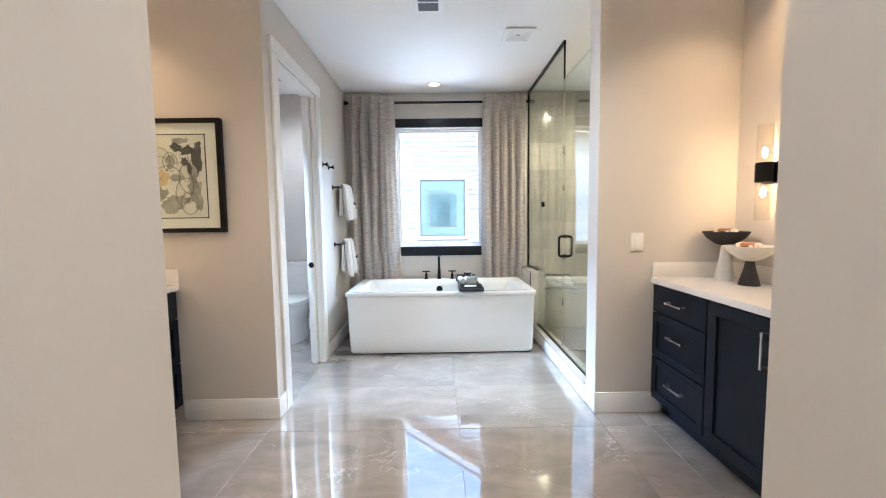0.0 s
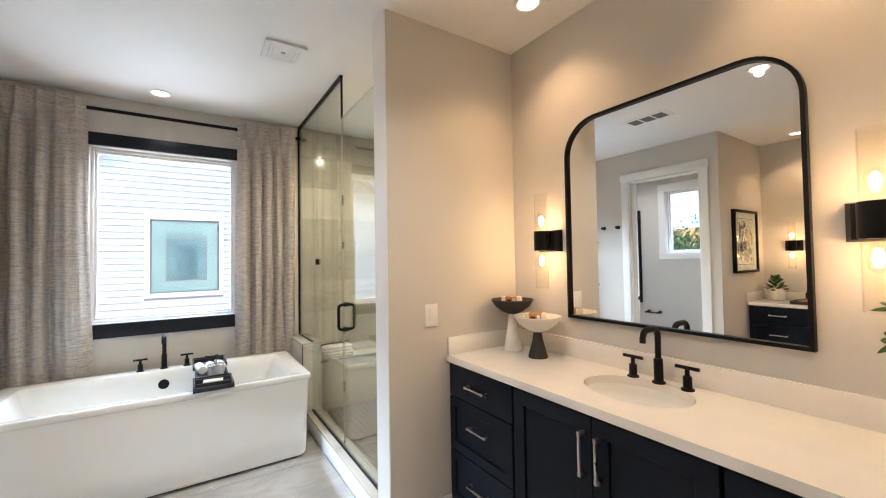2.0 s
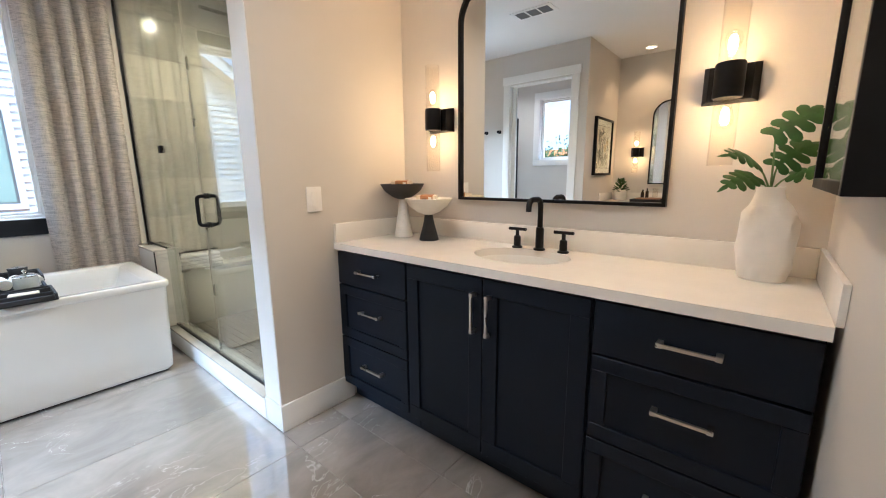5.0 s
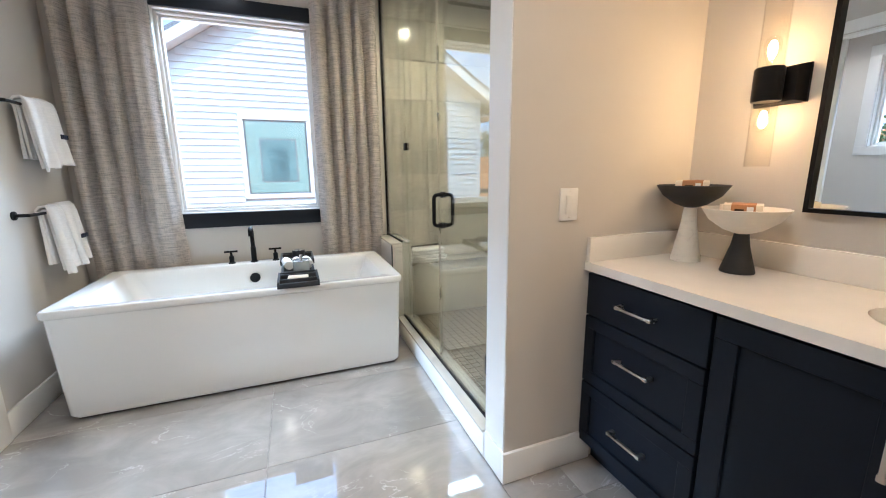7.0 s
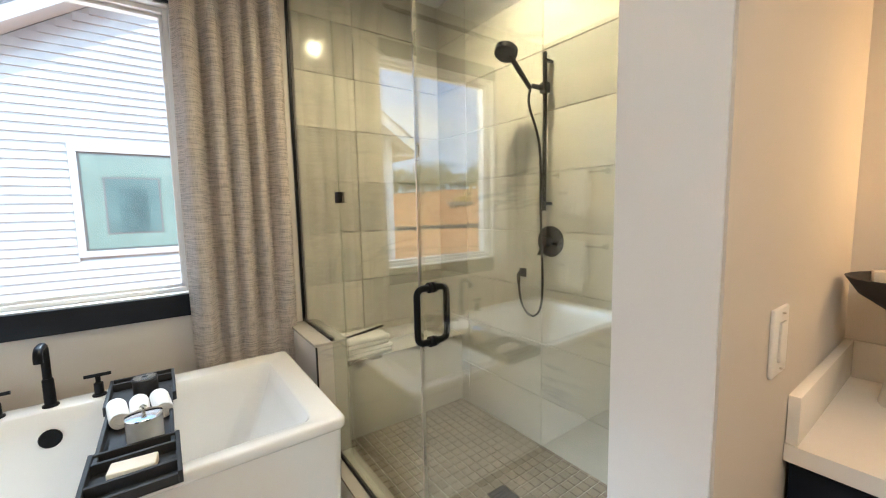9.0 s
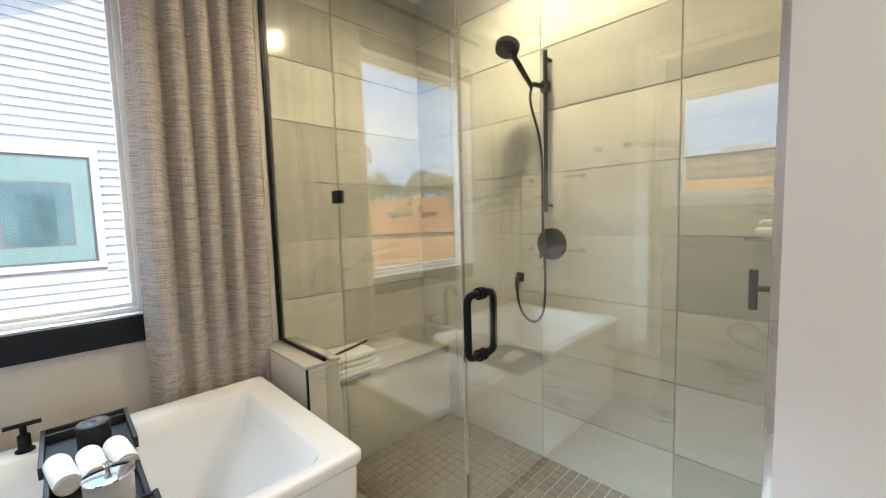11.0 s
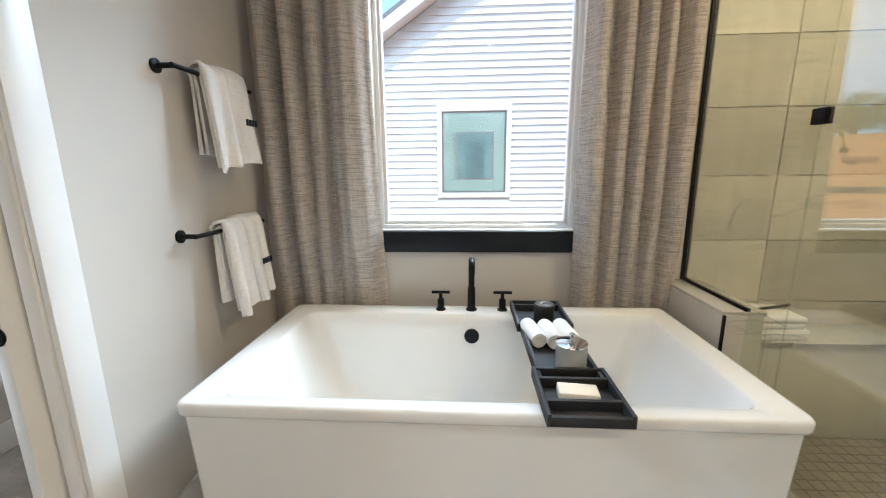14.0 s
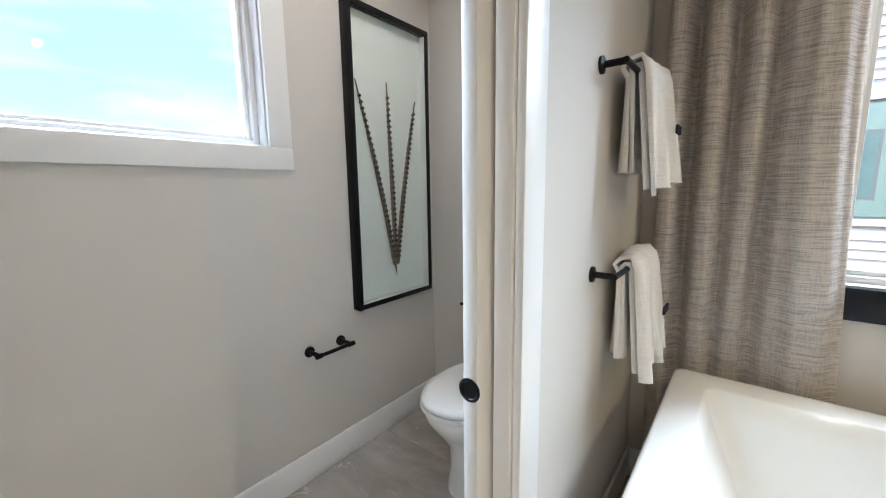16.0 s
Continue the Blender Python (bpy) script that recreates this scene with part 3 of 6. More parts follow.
# ---- bathtub ----
TX0, TX1, TY0, TY1, TZ = -0.193, 1.655, 4.165, 5.065, 0.62
tub = thing("bathtub", "white rectangular freestanding acrylic bathtub with a flat thin rim", "bathtub", (0.73, 4.6, 0))
rings = []
for z, inset, r in ((0.012, 0.045, 0.03), (0.035, 0.03, 0.03), (0.20, 0.024, 0.03), (0.575, 0.012, 0.03), (0.578, 0.004, 0.03), (0.588, 0.0, 0.03), (0.612, 0.0, 0.03), (TZ, 0.006, 0.03), (TZ, 0.014, 0.028)):
    rings.append(rrect(TX0 + inset, TX1 - inset, TY0 + inset, TY1 - inset, z, r))
for k, (z, ex, ey0, ey1, r) in enumerate(((TZ, 0.105, 0.055, 0.105, 0.05), (TZ - 0.006, 0.113, 0.062, 0.112, 0.05), (0.55, 0.135, 0.075, 0.125, 0.07), (0.30, 0.24, 0.12, 0.16, 0.09), (0.17, 0.31, 0.16, 0.20, 0.10), (0.14, 0.37, 0.21, 0.25, 0.10))):
    rings.append(rrect(TX0 + ex, TX1 - ex, TY0 + ey0, TY1 - ey1, z, r))
part("tub_shell", loft(rings, True, True), ACRYLIC, tub, smooth=50)
part("plinth", box(TX0 + 0.06, TX1 - 0.06, TY0 + 0.06, TY1 - 0.06, 0, 0.02), BLACKTRIM, tub, "dark shadow gap plinth")
b = lathe([(0.0, 0), (0.036, 0), (0.036, 0.006), (0.032, 0.011), (0, 0.011)], seg=28, cap=False)
bmesh.ops.transform(b, matrix=pose(0.716, 4.932, 0.513, 83, 0, 0), verts=b.verts)
part("overflow", b, BLACK, tub, "round matte black overflow cover")
b = lathe([(0.0, 0), (0.03, 0), (0.03, 0.006), (0, 0.008)], (0.73, 4.6, 0.141), 24, cap=False)
part("drain", b, BLACK, tub, "matte black drain")


def deck_faucet(x, y, z, turn, spread, height, reach, label, rad=0.0145):
    """A tall squared gooseneck spout with two lever handles, pointing along -y before the turn."""
    f = thing("faucet", label, "faucet", (x, y, z))
    m = pose(x, y, z, 0, 0, turn)

    def add(name, b, lab=""):
        bmesh.ops.transform(b, matrix=m, verts=b.verts)
        return part(name, b, BLACK, f, lab)
    sp = add("spout", tube(bent([(0, 0, 0.0), (0, 0, height), (0, -reach, height), (0, -reach, height - 0.05)], 0.04, 8), rad, 14))
    b = lathe([(0.027, 0), (0.027, 0.006), (0.019, 0.012), (0.0185, height * 0.42), (0.016, height * 0.45)], seg=20)
    add("spout_base", b)
    for s in (-1, 1):
        b = lathe([(0.025, 0), (0.025, 0.006), (0.017, 0.011), (0.0165, 0.055), (0.009, 0.06), (0.009, 0.085)], (s * spread, 0, 0), 20)
        hb = add("handle_base", b)
        b = tube([(s * spread - 0.045, 0, 0.09), (s * spread + 0.045, 0, 0.09)], 0.0075, 10)
        bmesh.ops.transform(b, matrix=m, verts=b.verts)
        part("lever", b, BLACK, hb)
    return f


deck_faucet(0.715, 5.005, TZ, 0, 0.152, 0.262, 0.10, "tall matte black tub faucet with two lever handles on the rim")

# ---- curtains ----
rod = thing("curtain_rod", "straight matte black curtain rod under the ceiling", "curtain rod", (0.73, 5.085, 2.665))
part("pole", tube([(-0.34, 5.085, 2.665), (1.785, 5.085, 2.665)], 0.014, 14), BLACK, rod)
for x in (-0.345, 1.78):
    part("end_cap", box(x - 0.012, x + 0.012, 5.067, 5.103, 2.645, 2.685, 0.003), BLACK, rod)
for x in (-0.30, 1.745):
    part("bracket", box(x - 0.008, x + 0.008, 5.085, YW, 2.655, 2.68, 0.002), BLACK, rod)


def curtain(x0, x1, seed, sheer_side):
    """Pinch-pleated linen: narrow ridges at the head that open into broad uneven folds; the window edge hangs free and a little forward."""
    rnd = random.Random(seed)
    c = thing("curtain", "full-length greige slubby linen curtain with pinch pleats", "curtain", ((x0 + x1) / 2, 5.08, 0.01), "window curtains")
    nx, nz, pleats = 190, 44, 5
    folds = [((k + 0.5 + rnd.uniform(-0.16, 0.16)) / pleats, rnd.uniform(0.075, 0.12), rnd.uniform(0.30, 0.46) / pleats, rnd.uniform(-0.5, 0.5), rnd.uniform(0, 6)) for k in range(pleats)]
    front, backs = [], []
    for j in range(nz + 1):
        z = 0.015 + (2.735 - 0.015) * j / nz
        h = z / 2.735
        head = max(0.0, min(1.0, (h - 0.90) / 0.07))
        head = head * head * (3 - 2 * head)
        row, row2 = [], []
        for i in range(nx + 1):
            u = i / nx
            y = 0.0
            for k, (cu, depth, wide, drift, ph) in enumerate(folds):
                mid = cu * (1 - head) + (k + 0.5) / pleats * head + (1 - head) * (0.028 * drift * (1 - h) + 0.008 * math.sin(4.5 * h + ph))
                w = wide * (1 - head) + 0.030 * head
                q = (u - mid) / w
                d = (depth * (0.72 + 0.28 * math.sin(2.2 * h + ph) ** 2)) * (1 - head) + 0.030 * head
                y -= d * math.exp(-(q * q) ** (1.7 - 0.7 * head) * 1.1)
            y += 0.0035 * math.sin(23 * u + 5 * h + seed) * (1 - head) + 0.004 * math.sin(11 * h + 7 * u)
            if h > 0.965:
                y -= 0.006 * math.sin((h - 0.965) / 0.035 * math.pi)
            e = max(0.0, (u - 0.72) / 0.28) if sheer_side > 0 else max(0.0, (0.28 - u) / 0.28)
            swing = sheer_side * (0.055 if sheer_side > 0 else 0.02) * (1 - h) ** 1.4 * e + sheer_side * 0.010 * math.sin(5.5 * h + seed) * e * (1 - head)
            x = x0 + (x1 - x0) * u + swing
            low = max(0.0, min(1.0, (0.95 - z) / 0.30))
            yy = min(5.146 + y * (1 - low) + y * 0.55 * low, YW - 0.02)
            yy = max(yy, 5.03 + 0.042 * low)
            yy = yy * (1 - head) + (5.068 + 1.1 * y) * head
            row.append((x, yy, z))
            row2.append((x, yy + 0.0025, z))
        front.append(row)
        backs.append(row2)
    b = bmesh.new()
    for rows, flip in ((front, False), (backs, True)):
        vs = [[b.verts.new(p) for p in r] for r in rows]
        for j in range(nz):
            for i in range(nx):
                q = (vs[j][i], vs[j][i + 1], vs[j + 1][i + 1], vs[j + 1][i])
                b.faces.new(q[::-1] if flip else q)
    me = bpy.data.meshes.new("cloth")
    for f in b.faces:
        f.smooth = True
    b.to_mesh(me)
    b.free()
    me.materials.append(LINEN)
    ob = new("cloth", me)
    ob.parent = c
    ob.matrix_parent_inverse = c.matrix_basis.inverted()
    for k in range(pleats):
        x = x0 + (x1 - x0) * (k + 0.5) / pleats
        part("hook_ring", tube(arc((x, 5.085, 2.668), 0.021, 0, 360, 14, (0, 1, 0), (0, 0, 1)), 0.002, 6, cap=False), BLACK, c)
    return c


curtain(-0.30, 0.225, 1, 1)
curtain(1.245, 1.745, 5, -1)

# ---- vanities ----
CT, CB, FX = 0.915, 0.88, 2.14


def pull(parent, y0, y1, z0, z1, x):
    """A squared nickel bar pull on two posts, on a front that faces -x."""
    b = box(x - 0.034, x - 0.024, y0, y1, z0, z1, 0.0015)
    if y1 - y0 > z1 - z0:
        zc = (z0 + z1) / 2
        for y in (y0 + 0.008, y1 - 0.008):
            box(x - 0.0335, x, y - 0.008, y + 0.008, zc - 0.0075, zc + 0.0075, 0.0015, bm=b)
    else:
        yc = (y0 + y1) / 2
        for z in (z0 + 0.008, z1 - 0.008):
            box(x - 0.0335, x, yc - 0.0075, yc + 0.0075, z - 0.008, z + 0.008, 0.0015, bm=b)
    part("bar_pull", b, NICKEL, parent, "satin nickel bar pull")


def front(name, parent, y0, y1, z0, z1, shaker=True, rail=0.062):
    if not shaker:
        return part(name, box(FX - 0.009, FX + 0.01, y0, y1, z0, z1, 0.002, 2), NAVY, parent)
    d = part(name, box(FX + 0.001, FX + 0.012, y0 + 0.01, y1 - 0.01, z0 + 0.01, z1 - 0.01), NAVY, parent)
    for nm, a in (("rail", (y0, y1, z0, z0 + rail)), ("rail", (y0, y1, z1 - rail, z1)), ("stile", (y0, y0 + rail, z0 + rail, z1 - rail)), ("stile", (y1 - rail, y1, z0 + rail, z1 - rail))):
        part(nm, box(FX - 0.010, FX + 0.01, *a, 0.0015, 1), NAVY, d)
    return d


def cabinet(y0, y1, drawers):
    c = thing("drawer_cabinet" if drawers else "sink_cabinet",
              "near-black navy vanity unit with three drawers and nickel pulls" if drawers else "near-black navy vanity unit with two shaker doors under the sink", "cabinet", (2.4, (y0 + y1) / 2, 0), "bathroom vanity units")
    if drawers:
        part("body", box(FX + 0.012, XR - 0.002, y0, y1, 0.10, CB - 0.002), NAVY, c)
    else:
        for q in ((FX + 0.012, XR - 0.002, y0, y0 + 0.018, 0.10, CB - 0.002), (FX + 0.012, XR - 0.002, y1 - 0.018, y1, 0.10, CB - 0.002), (FX + 0.012, XR - 0.002, y0 + 0.018, y1 - 0.018, 0.10, 0.118), (FX + 0.012, FX + 0.03, y0 + 0.018, y1 - 0.018, 0.80, CB - 0.002)):
            part("carcass_panel", box(*q), NAVY, c)
    part("toe_kick", box(FX + 0.07, XR - 0.002, y0, y1, 0.0, 0.10), NAVY, c)
    g = 0.004
    if drawers:
        for z0, z1, sh in ((0.695, 0.868, False), (0.40, 0.688, True), (0.115, 0.393, True)):
            d = front("drawer", c, y0 + g, y1 - g, z0, z1, sh, 0.05)
            yc, zc = (y0 + y1) / 2, (z0 + z1) / 2 + (0.0 if not sh else 0.022 if z0 > 0.2 else 0.008)
            pull(d, yc - 0.078, yc + 0.078, zc - 0.005, zc + 0.005, FX - (0.009 if not sh else 0.0))
    else:
        ym = (y0 + y1) / 2
        for a0, a1, yp in ((y0 + g, ym - 0.002, ym - 0.035), (ym + 0.002, y1 - g, ym + 0.035)):
            d = front("cabinet_door", c, a0, a1, 0.115, 0.868, True, 0.065)
            pull(d, yp - 0.005, yp + 0.005, 0.645, 0.81, FX - 0.009)
    return c


def countertop():
    c = thing("countertop", "white quartz vanity top with low backsplash and undermount sink cutout", "countertop", (2.4, 2.06, CB), "vanity tops")
    ys, xs = 2.065, 2.415
    b = bmesh.new()
    n = 48
    hole = [(xs + 0.165 * math.cos(2 * math.pi * k / n), ys + 0.215 * math.sin(2 * math.pi * k / n)) for k in range(n)]
    y0, y1, x0, x1 = 1.116, WING - 0.001, 2.115, XR - 0.001
    rim = []
    for hx, hy in hole:
        dx, dy = hx - xs, hy - ys
        t = min(((x1 if dx > 0 else x0) - xs) / dx if abs(dx) > 1e-6 else 9e9, ((y1 if dy > 0 else y0) - ys) / dy if abs(dy) > 1e-6 else 9e9)
        rim.append((xs + dx * t, ys + dy * t))
    for cx, cy in ((x0, y0), (x0, y1), (x1, y0), (x1, y1)):
        k = min(range(n), key=lambda i: (rim[i][0] - cx) ** 2 + (rim[i][1] - cy) ** 2)
        rim[k] = (cx, cy)
    loops = [[b.verts.new((x, y, z)) for x, y in pts] for pts, z in ((hole, CB), (hole, CT), (rim, CT), (rim, CB))]
    for p, q in zip(loops, loops[1:] + loops[:1]):
        for i in range(n):
            b.faces.new((p[i], p[(i + 1) % n], q[(i + 1) % n], q[i]))
    part("slab", b, QUARTZ, c, smooth=20)
    part("backsplash", box(XR - 0.021, XR - 0.001, 1.116, WING - 0.021, CT, 1.015, 0.002), QUARTZ, c)
    part("side_splash", box(2.12, XR - 0.001, WING - 0.021, WING - 0.001, CT, 1.015, 0.002), QUARTZ, c)
    part("side_splash", box(2.12, XR - 0.001, 1.101, 1.116, CT, 1.015, 0.002), QUARTZ, c)
    s = thing("sink", "oval white undermount ceramic sink in the vanity top", "sink", (xs, ys, CB - 0.14), "oval sinks")
    prof = [(1.0, CB - 0.03), (0.93, CB - 0.07), (0.75, CB - 0.115), (0.4, CB - 0.14), (0.12, CB - 0.147)]
    rings = [[(xs + 0.165 * r * math.cos(2 * math.pi * k / 40), ys + 0.215 * r * math.sin(2 * math.pi * k / 40), z) for k in range(40)] for r, z in [(1.03, CB - 0.001), (1.0, CB - 0.012)] + prof]
    part("bowl", loft(rings, False, True), CERAMIC, s, smooth=60)
    part("drain", lathe([(0.022, 0), (0.022, 0.004), (0.012, 0.006)], (xs, ys, CB - 0.148), 20), BLACK, s)
    f = deck_faucet(2.575, ys - 0.01, CT, -90, 0.115, 0.235, 0.115, "matte black widespread basin faucet with two lever handles", 0.0125)
    return [c, s, f]


def mirror():
    y0, y1, z0, z1, r = 1.565, 2.572, 1.13, 2.195, 0.19
    c = thing("mirror", "large wall mirror with rounded top corners in a thin black frame", "mirror", (XR, 2.07, z0), "vanity mirrors")

    def outline(inset, x):
        a0, a1, b0, b1, rr = y0 + inset, y1 - inset, z0 + inset, z1 - inset, max(r - inset, 0.01)
        pts = [(x, a0, b0), (x, a1, b0)]
        pts += [(x, a1 - rr + rr * math.cos(radians(t)), b1 - rr + rr * math.sin(radians(t))) for t in range(0, 91, 9)]
        pts += [(x, a0 + rr + rr * math.cos(radians(t)), b1 - rr + rr * math.sin(radians(t))) for t in range(90, 181, 9)]
        return pts
    part("frame", loft([outline(0.014, XR - 0.012), outline(0.014, XR - 0.030), outline(0.0, XR - 0.030), outline(0.0, XR - 0.001), outline(0.014, XR - 0.001), outline(0.014, XR - 0.012)], False, False), BLACK, c, smooth=20)
    b = bmesh.new()
    b.faces.new([b.verts.new(p) for p in outline(0.013, XR - 0.014)][::-1])
    b.faces.new([b.verts.new(p) for p in outline(0.013, XR - 0.008)])
    part("mirror_glass", b, MIRROR, c)
    return c


def sconce(y):
    z = 1.555
    s = thing("wall_sconce", "lit black wall sconce with clear glass tubes up and down", "wall lamp", (XR, y, z), "vanity sconces")
    pl = loft([[(XR - 0.001, y + q * 0.080, z + r * 0.062) for q, r in ((-1, -1), (1, -1), (1, 1), (-1, 1))], [(XR - 0.012, y + q * 0.080, z + r * 0.062) for q, r in ((-1, -1), (1, -1), (1, 1), (-1, 1))], [(XR - 0.046, y + q * 0.062, z + r * 0.056) for q, r in ((-1, -1), (1, -1), (1, 1), (-1, 1))]])
    part("back_plate", pl, BLACK, s, "wide black back plate with sloped ends", 20)
    part("arm", box(XR - 0.06, XR - 0.02, y - 0.02, y + 0.02, z - 0.02, z + 0.02, 0.002), BLACK, s)
    part("socket", lathe([(0.041, -0.055), (0.043, -0.05), (0.043, 0.05), (0.041, 0.055)], (XR - 0.085, y, z), 24), BLACK, s)
    for d in (-1, 1):
        zt = [(0.0375, 0.03), (0.0375, 0.272), (0.035, 0.272), (0.035, 0.03)]
        part("glass_tube", lathe([(r, d * h) for r, h in zt], (XR - 0.085, y, z), 24, cap=False), BULBGLASS, s, "clear glass tube shade").visible_shadow = False
        bl = part("bulb", lathe([(0.012, d * 0.05), (0.013, d * 0.07), (0.022, d * 0.105), (0.025, d * 0.125), (0.021, d * 0.145), (0.008, d * 0.155)], (XR - 0.085, y, z), 16), BULBGLASS, s)
        bl.visible_shadow = False
        part("filament", lathe([(0.006, d * 0.085), (0.012, d * 0.10), (0.013, d * 0.125), (0.006, d * 0.14)], (XR - 0.085, y, z), 10), FILAMENT, bl, "glowing warm filament").visible_shadow = False
    return s


right = [cabinet(2.49, WING - 0.004, True), cabinet(1.652, 2.486, False), cabinet(1.12, 1.648, True)] + countertop() + [mirror(), sconce(2.70), sconce(1.405)]
# the opposite vanity is the same set turned round about the middle of the room
HALF_TURN = Matrix.Translation((XL + XR, 2 * 2.0575 + 0.0, 0)) @ Matrix.Diagonal((-1, -1, 1, 1))
for ob in right:
    copy_thing(ob, HALF_TURN @ ob.matrix_basis)
SC = [(XR - 0.085, 2.70), (XR - 0.085, 1.405), (XL + 0.085, 2.0575 * 2 - 2.70), (XL + 0.085, 2.0575 * 2 - 1.405)]
for x, y in SC:
    for d in (-1, 1):
        lamp("sconce_lamp", "POINT", 0.75, BULB, pose(x, y, 1.555 + d * 0.118), radius=0.02)

# ---- ceiling fittings ----
# the hall fitting is added only to go with its unseen fill lamp
for x, y, kind in DOWNLIGHTS:
    d = thing("recessed_downlight", "small round recessed ceiling downlight, lit", "ceiling light", (x, y, CEIL), "recessed downlights")
    part("trim_ring", lathe([(0.075, 0), (0.075, -0.006), (0.066, -0.009), (0.055, -0.004), (0.055, 0)], (x, y, CEIL), 28, cap=False), TRIM, d)
    part("lens", lathe([(0.0, -0.003), (0.055, -0.003), (0.055, -0.001), (0, -0.001)], (x, y, CEIL), 28, cap=False), LED, d, "glowing warm lens")


def vent(x0, x1, y0, y1, label, rings=5):
    v = thing("ceiling_vent", label, "vent", ((x0 + x1) / 2, (y0 + y1) / 2, CEIL))
    # grey backing carries the shade behind the louvers in its colour
    part("backing", box(x0 + 0.01, x1 - 0.01, y0 + 0.01, y1 - 0.01, CEIL - 0.006, CEIL - 0.001), material("vent_shadow", (0.25, 0.25, 0.25), 0.8), v)
    for k in range(rings):
        i0 = k * (min(x1 - x0, y1 - y0) / 2 - 0.012) / rings
        w = 0.016 if k else 0.022
        z0 = CEIL - 0.016 + 0.001 * k
        b = bmesh.new()
        a0, a1, c0, c1 = x0 + i0, x1 - i0, y0 + i0, y1 - i0
        for q in ((a0, a1, c0, c0 + w), (a0, a1, c1 - w, c1), (a0, a0 + w, c0 + w, c1 - w), (a1 - w, a1, c0 + w, c1 - w)):
            box(*q, z0, CEIL - 0.004, 0.001, 1, bm=b)
        part("frame" if not k else "louver", b, TRIM, v)


vent(1.265, 1.505, 3.62, 3.86, "square white exhaust fan grille with concentric louvers", 6)
v = thing("ceiling_vent", "white rectangular ceiling air register with dark slots", "vent", (0.67, 3.2, CEIL))
part("frame", box(0.565, 0.775, 2.98, 3.40, CEIL - 0.008, CEIL - 0.001, 0.003), TRIM, v)
# no openings are cut: dark strips paint the shade of the slots
for k in range(3):
    part("slot", box(0.60, 0.74, 3.02 + 0.12 * k, 3.12 + 0.12 * k, CEIL - 0.010, CEIL - 0.0085), material("vent_slot_shade", (0.12, 0.12, 0.12), 0.7), v)

# ---- things in the vanity area ----
CREAM = material("cream_stone_composite", (0.72, 0.69, 0.62), 0.5, vary=0.06, scale=12, bump=0.2, bump_scale=90)
CHARCOAL = material("charcoal_ceramic", (0.02, 0.02, 0.022), 0.6, vary=0.15, scale=14, bump=0.15, bump_scale=120)
WHITESTONE = stone("pale_marble", (0.74, 0.72, 0.67), (0.62, 0.60, 0.56), (0.42, 0.41, 0.40), 0.35, 6.0, 0.02, 0.5, 0.6)
KRAFT = material("kraft_paper_band", (0.42, 0.20, 0.085), 0.7, vary=0.08, scale=30)
SOAP = material("cream_soap", (0.80, 0.72, 0.60), 0.45, vary=0.02, scale=10)
PAPER = material("white_paper", (0.80, 0.79, 0.76), 0.8, vary=0.02, scale=10)
LEAF = material("glossy_green_leaf", (0.035, 0.10, 0.022), 0.45, vary=0.3, scale=14, spec=0.25)
STEM = material("green_stem", (0.10, 0.17, 0.05), 0.5, vary=0.15, scale=14)
WOOD = material("warm_wood", (0.36, 0.19, 0.08), 0.5, vary=0.2, scale=14)
AMBER = material("dark_amber_bottle", (0.03, 0.018, 0.01), 0.15, vary=0.1)


def pedestal_bowl(x, y, h, r, bowl_mat, base_mat, label):
    t = thing("pedestal_bowl", label, "bowl", (x, y, CT), "pedestal bowls")
    cone = h - 0.085
    part("pedestal", lathe([(0.052, 0), (0.053, 0.004), (0.028, cone * 0.7), (0.022, cone)], (x, y, CT), 28), base_mat, t)
    part("dish", lathe([(0.02, cone - 0.002), (r * 0.45, cone + 0.012), (r * 0.8, cone + 0.045), (r, h), (r * 0.975, h + 0.001), (r * 0.75, cone + 0.058), (r * 0.4, cone + 0.03), (0.005, cone + 0.022)], (x, y, CT), 40), bowl_mat, t, smooth=50)
    return cone


def soap_pack(x, y, z, turn, tilt):
    s = thing("wrapped_soap", "cream soap bar with a brown paper band in a bowl", "soap", (x, y, z), "wrapped soaps")
    m = pose(x, y, z, tilt, 0, turn)
    for name, q, mt in (("bar", (-0.055, 0.055, -0.018, 0.018, 0, 0.036), SOAP), ("paper_band", (-0.032, 0.036, -0.0195, 0.0195, -0.001, 0.0375), KRAFT), ("label", (0.012, 0.03, -0.0205, -0.0195, 0.008, 0.03), PAPER), ("print", (-0.022, 0.004, -0.0203, -0.0195, 0.012, 0.022), AMBER)):
        b = box(*q, 0.001)
        bmesh.ops.transform(b, matrix=m, verts=b.verts)
        part(name, b, mt, s)


c1 = pedestal_bowl(2.49, 2.665, 0.225, 0.128, CREAM, CHARCOAL, "cream shallow bowl on a charcoal cone pedestal on the vanity")
soap_pack(2.478, 2.665, CT + c1 + 0.066, -62, 8)
soap_pack(2.515, 2.70, CT + c1 + 0.06, -40, 0)
c2 = pedestal_bowl(2.50, 2.872, 0.30, 0.126, CHARCOAL, WHITESTONE, "charcoal shallow bowl on a pale marble cone pedestal on the vanity")
soap_pack(2.49, 2.868, CT + c2 + 0.066, -58, 5)
soap_pack(2.53, 2.90, CT + c2 + 0.06, -75, 0)

sw = thing("light_switch", "white rocker light switch on the wing wall", "switch", (2.017, WING, 1.148))
part("plate", box(1.975, 2.058, WING - 0.007, WING, 1.087, 1.21, 0.003), TRIM, sw)
part("rocker", box(2.0, 2.033, WING - 0.0115, WING - 0.006, 1.112, 1.185, 0.003), PAPER, sw)
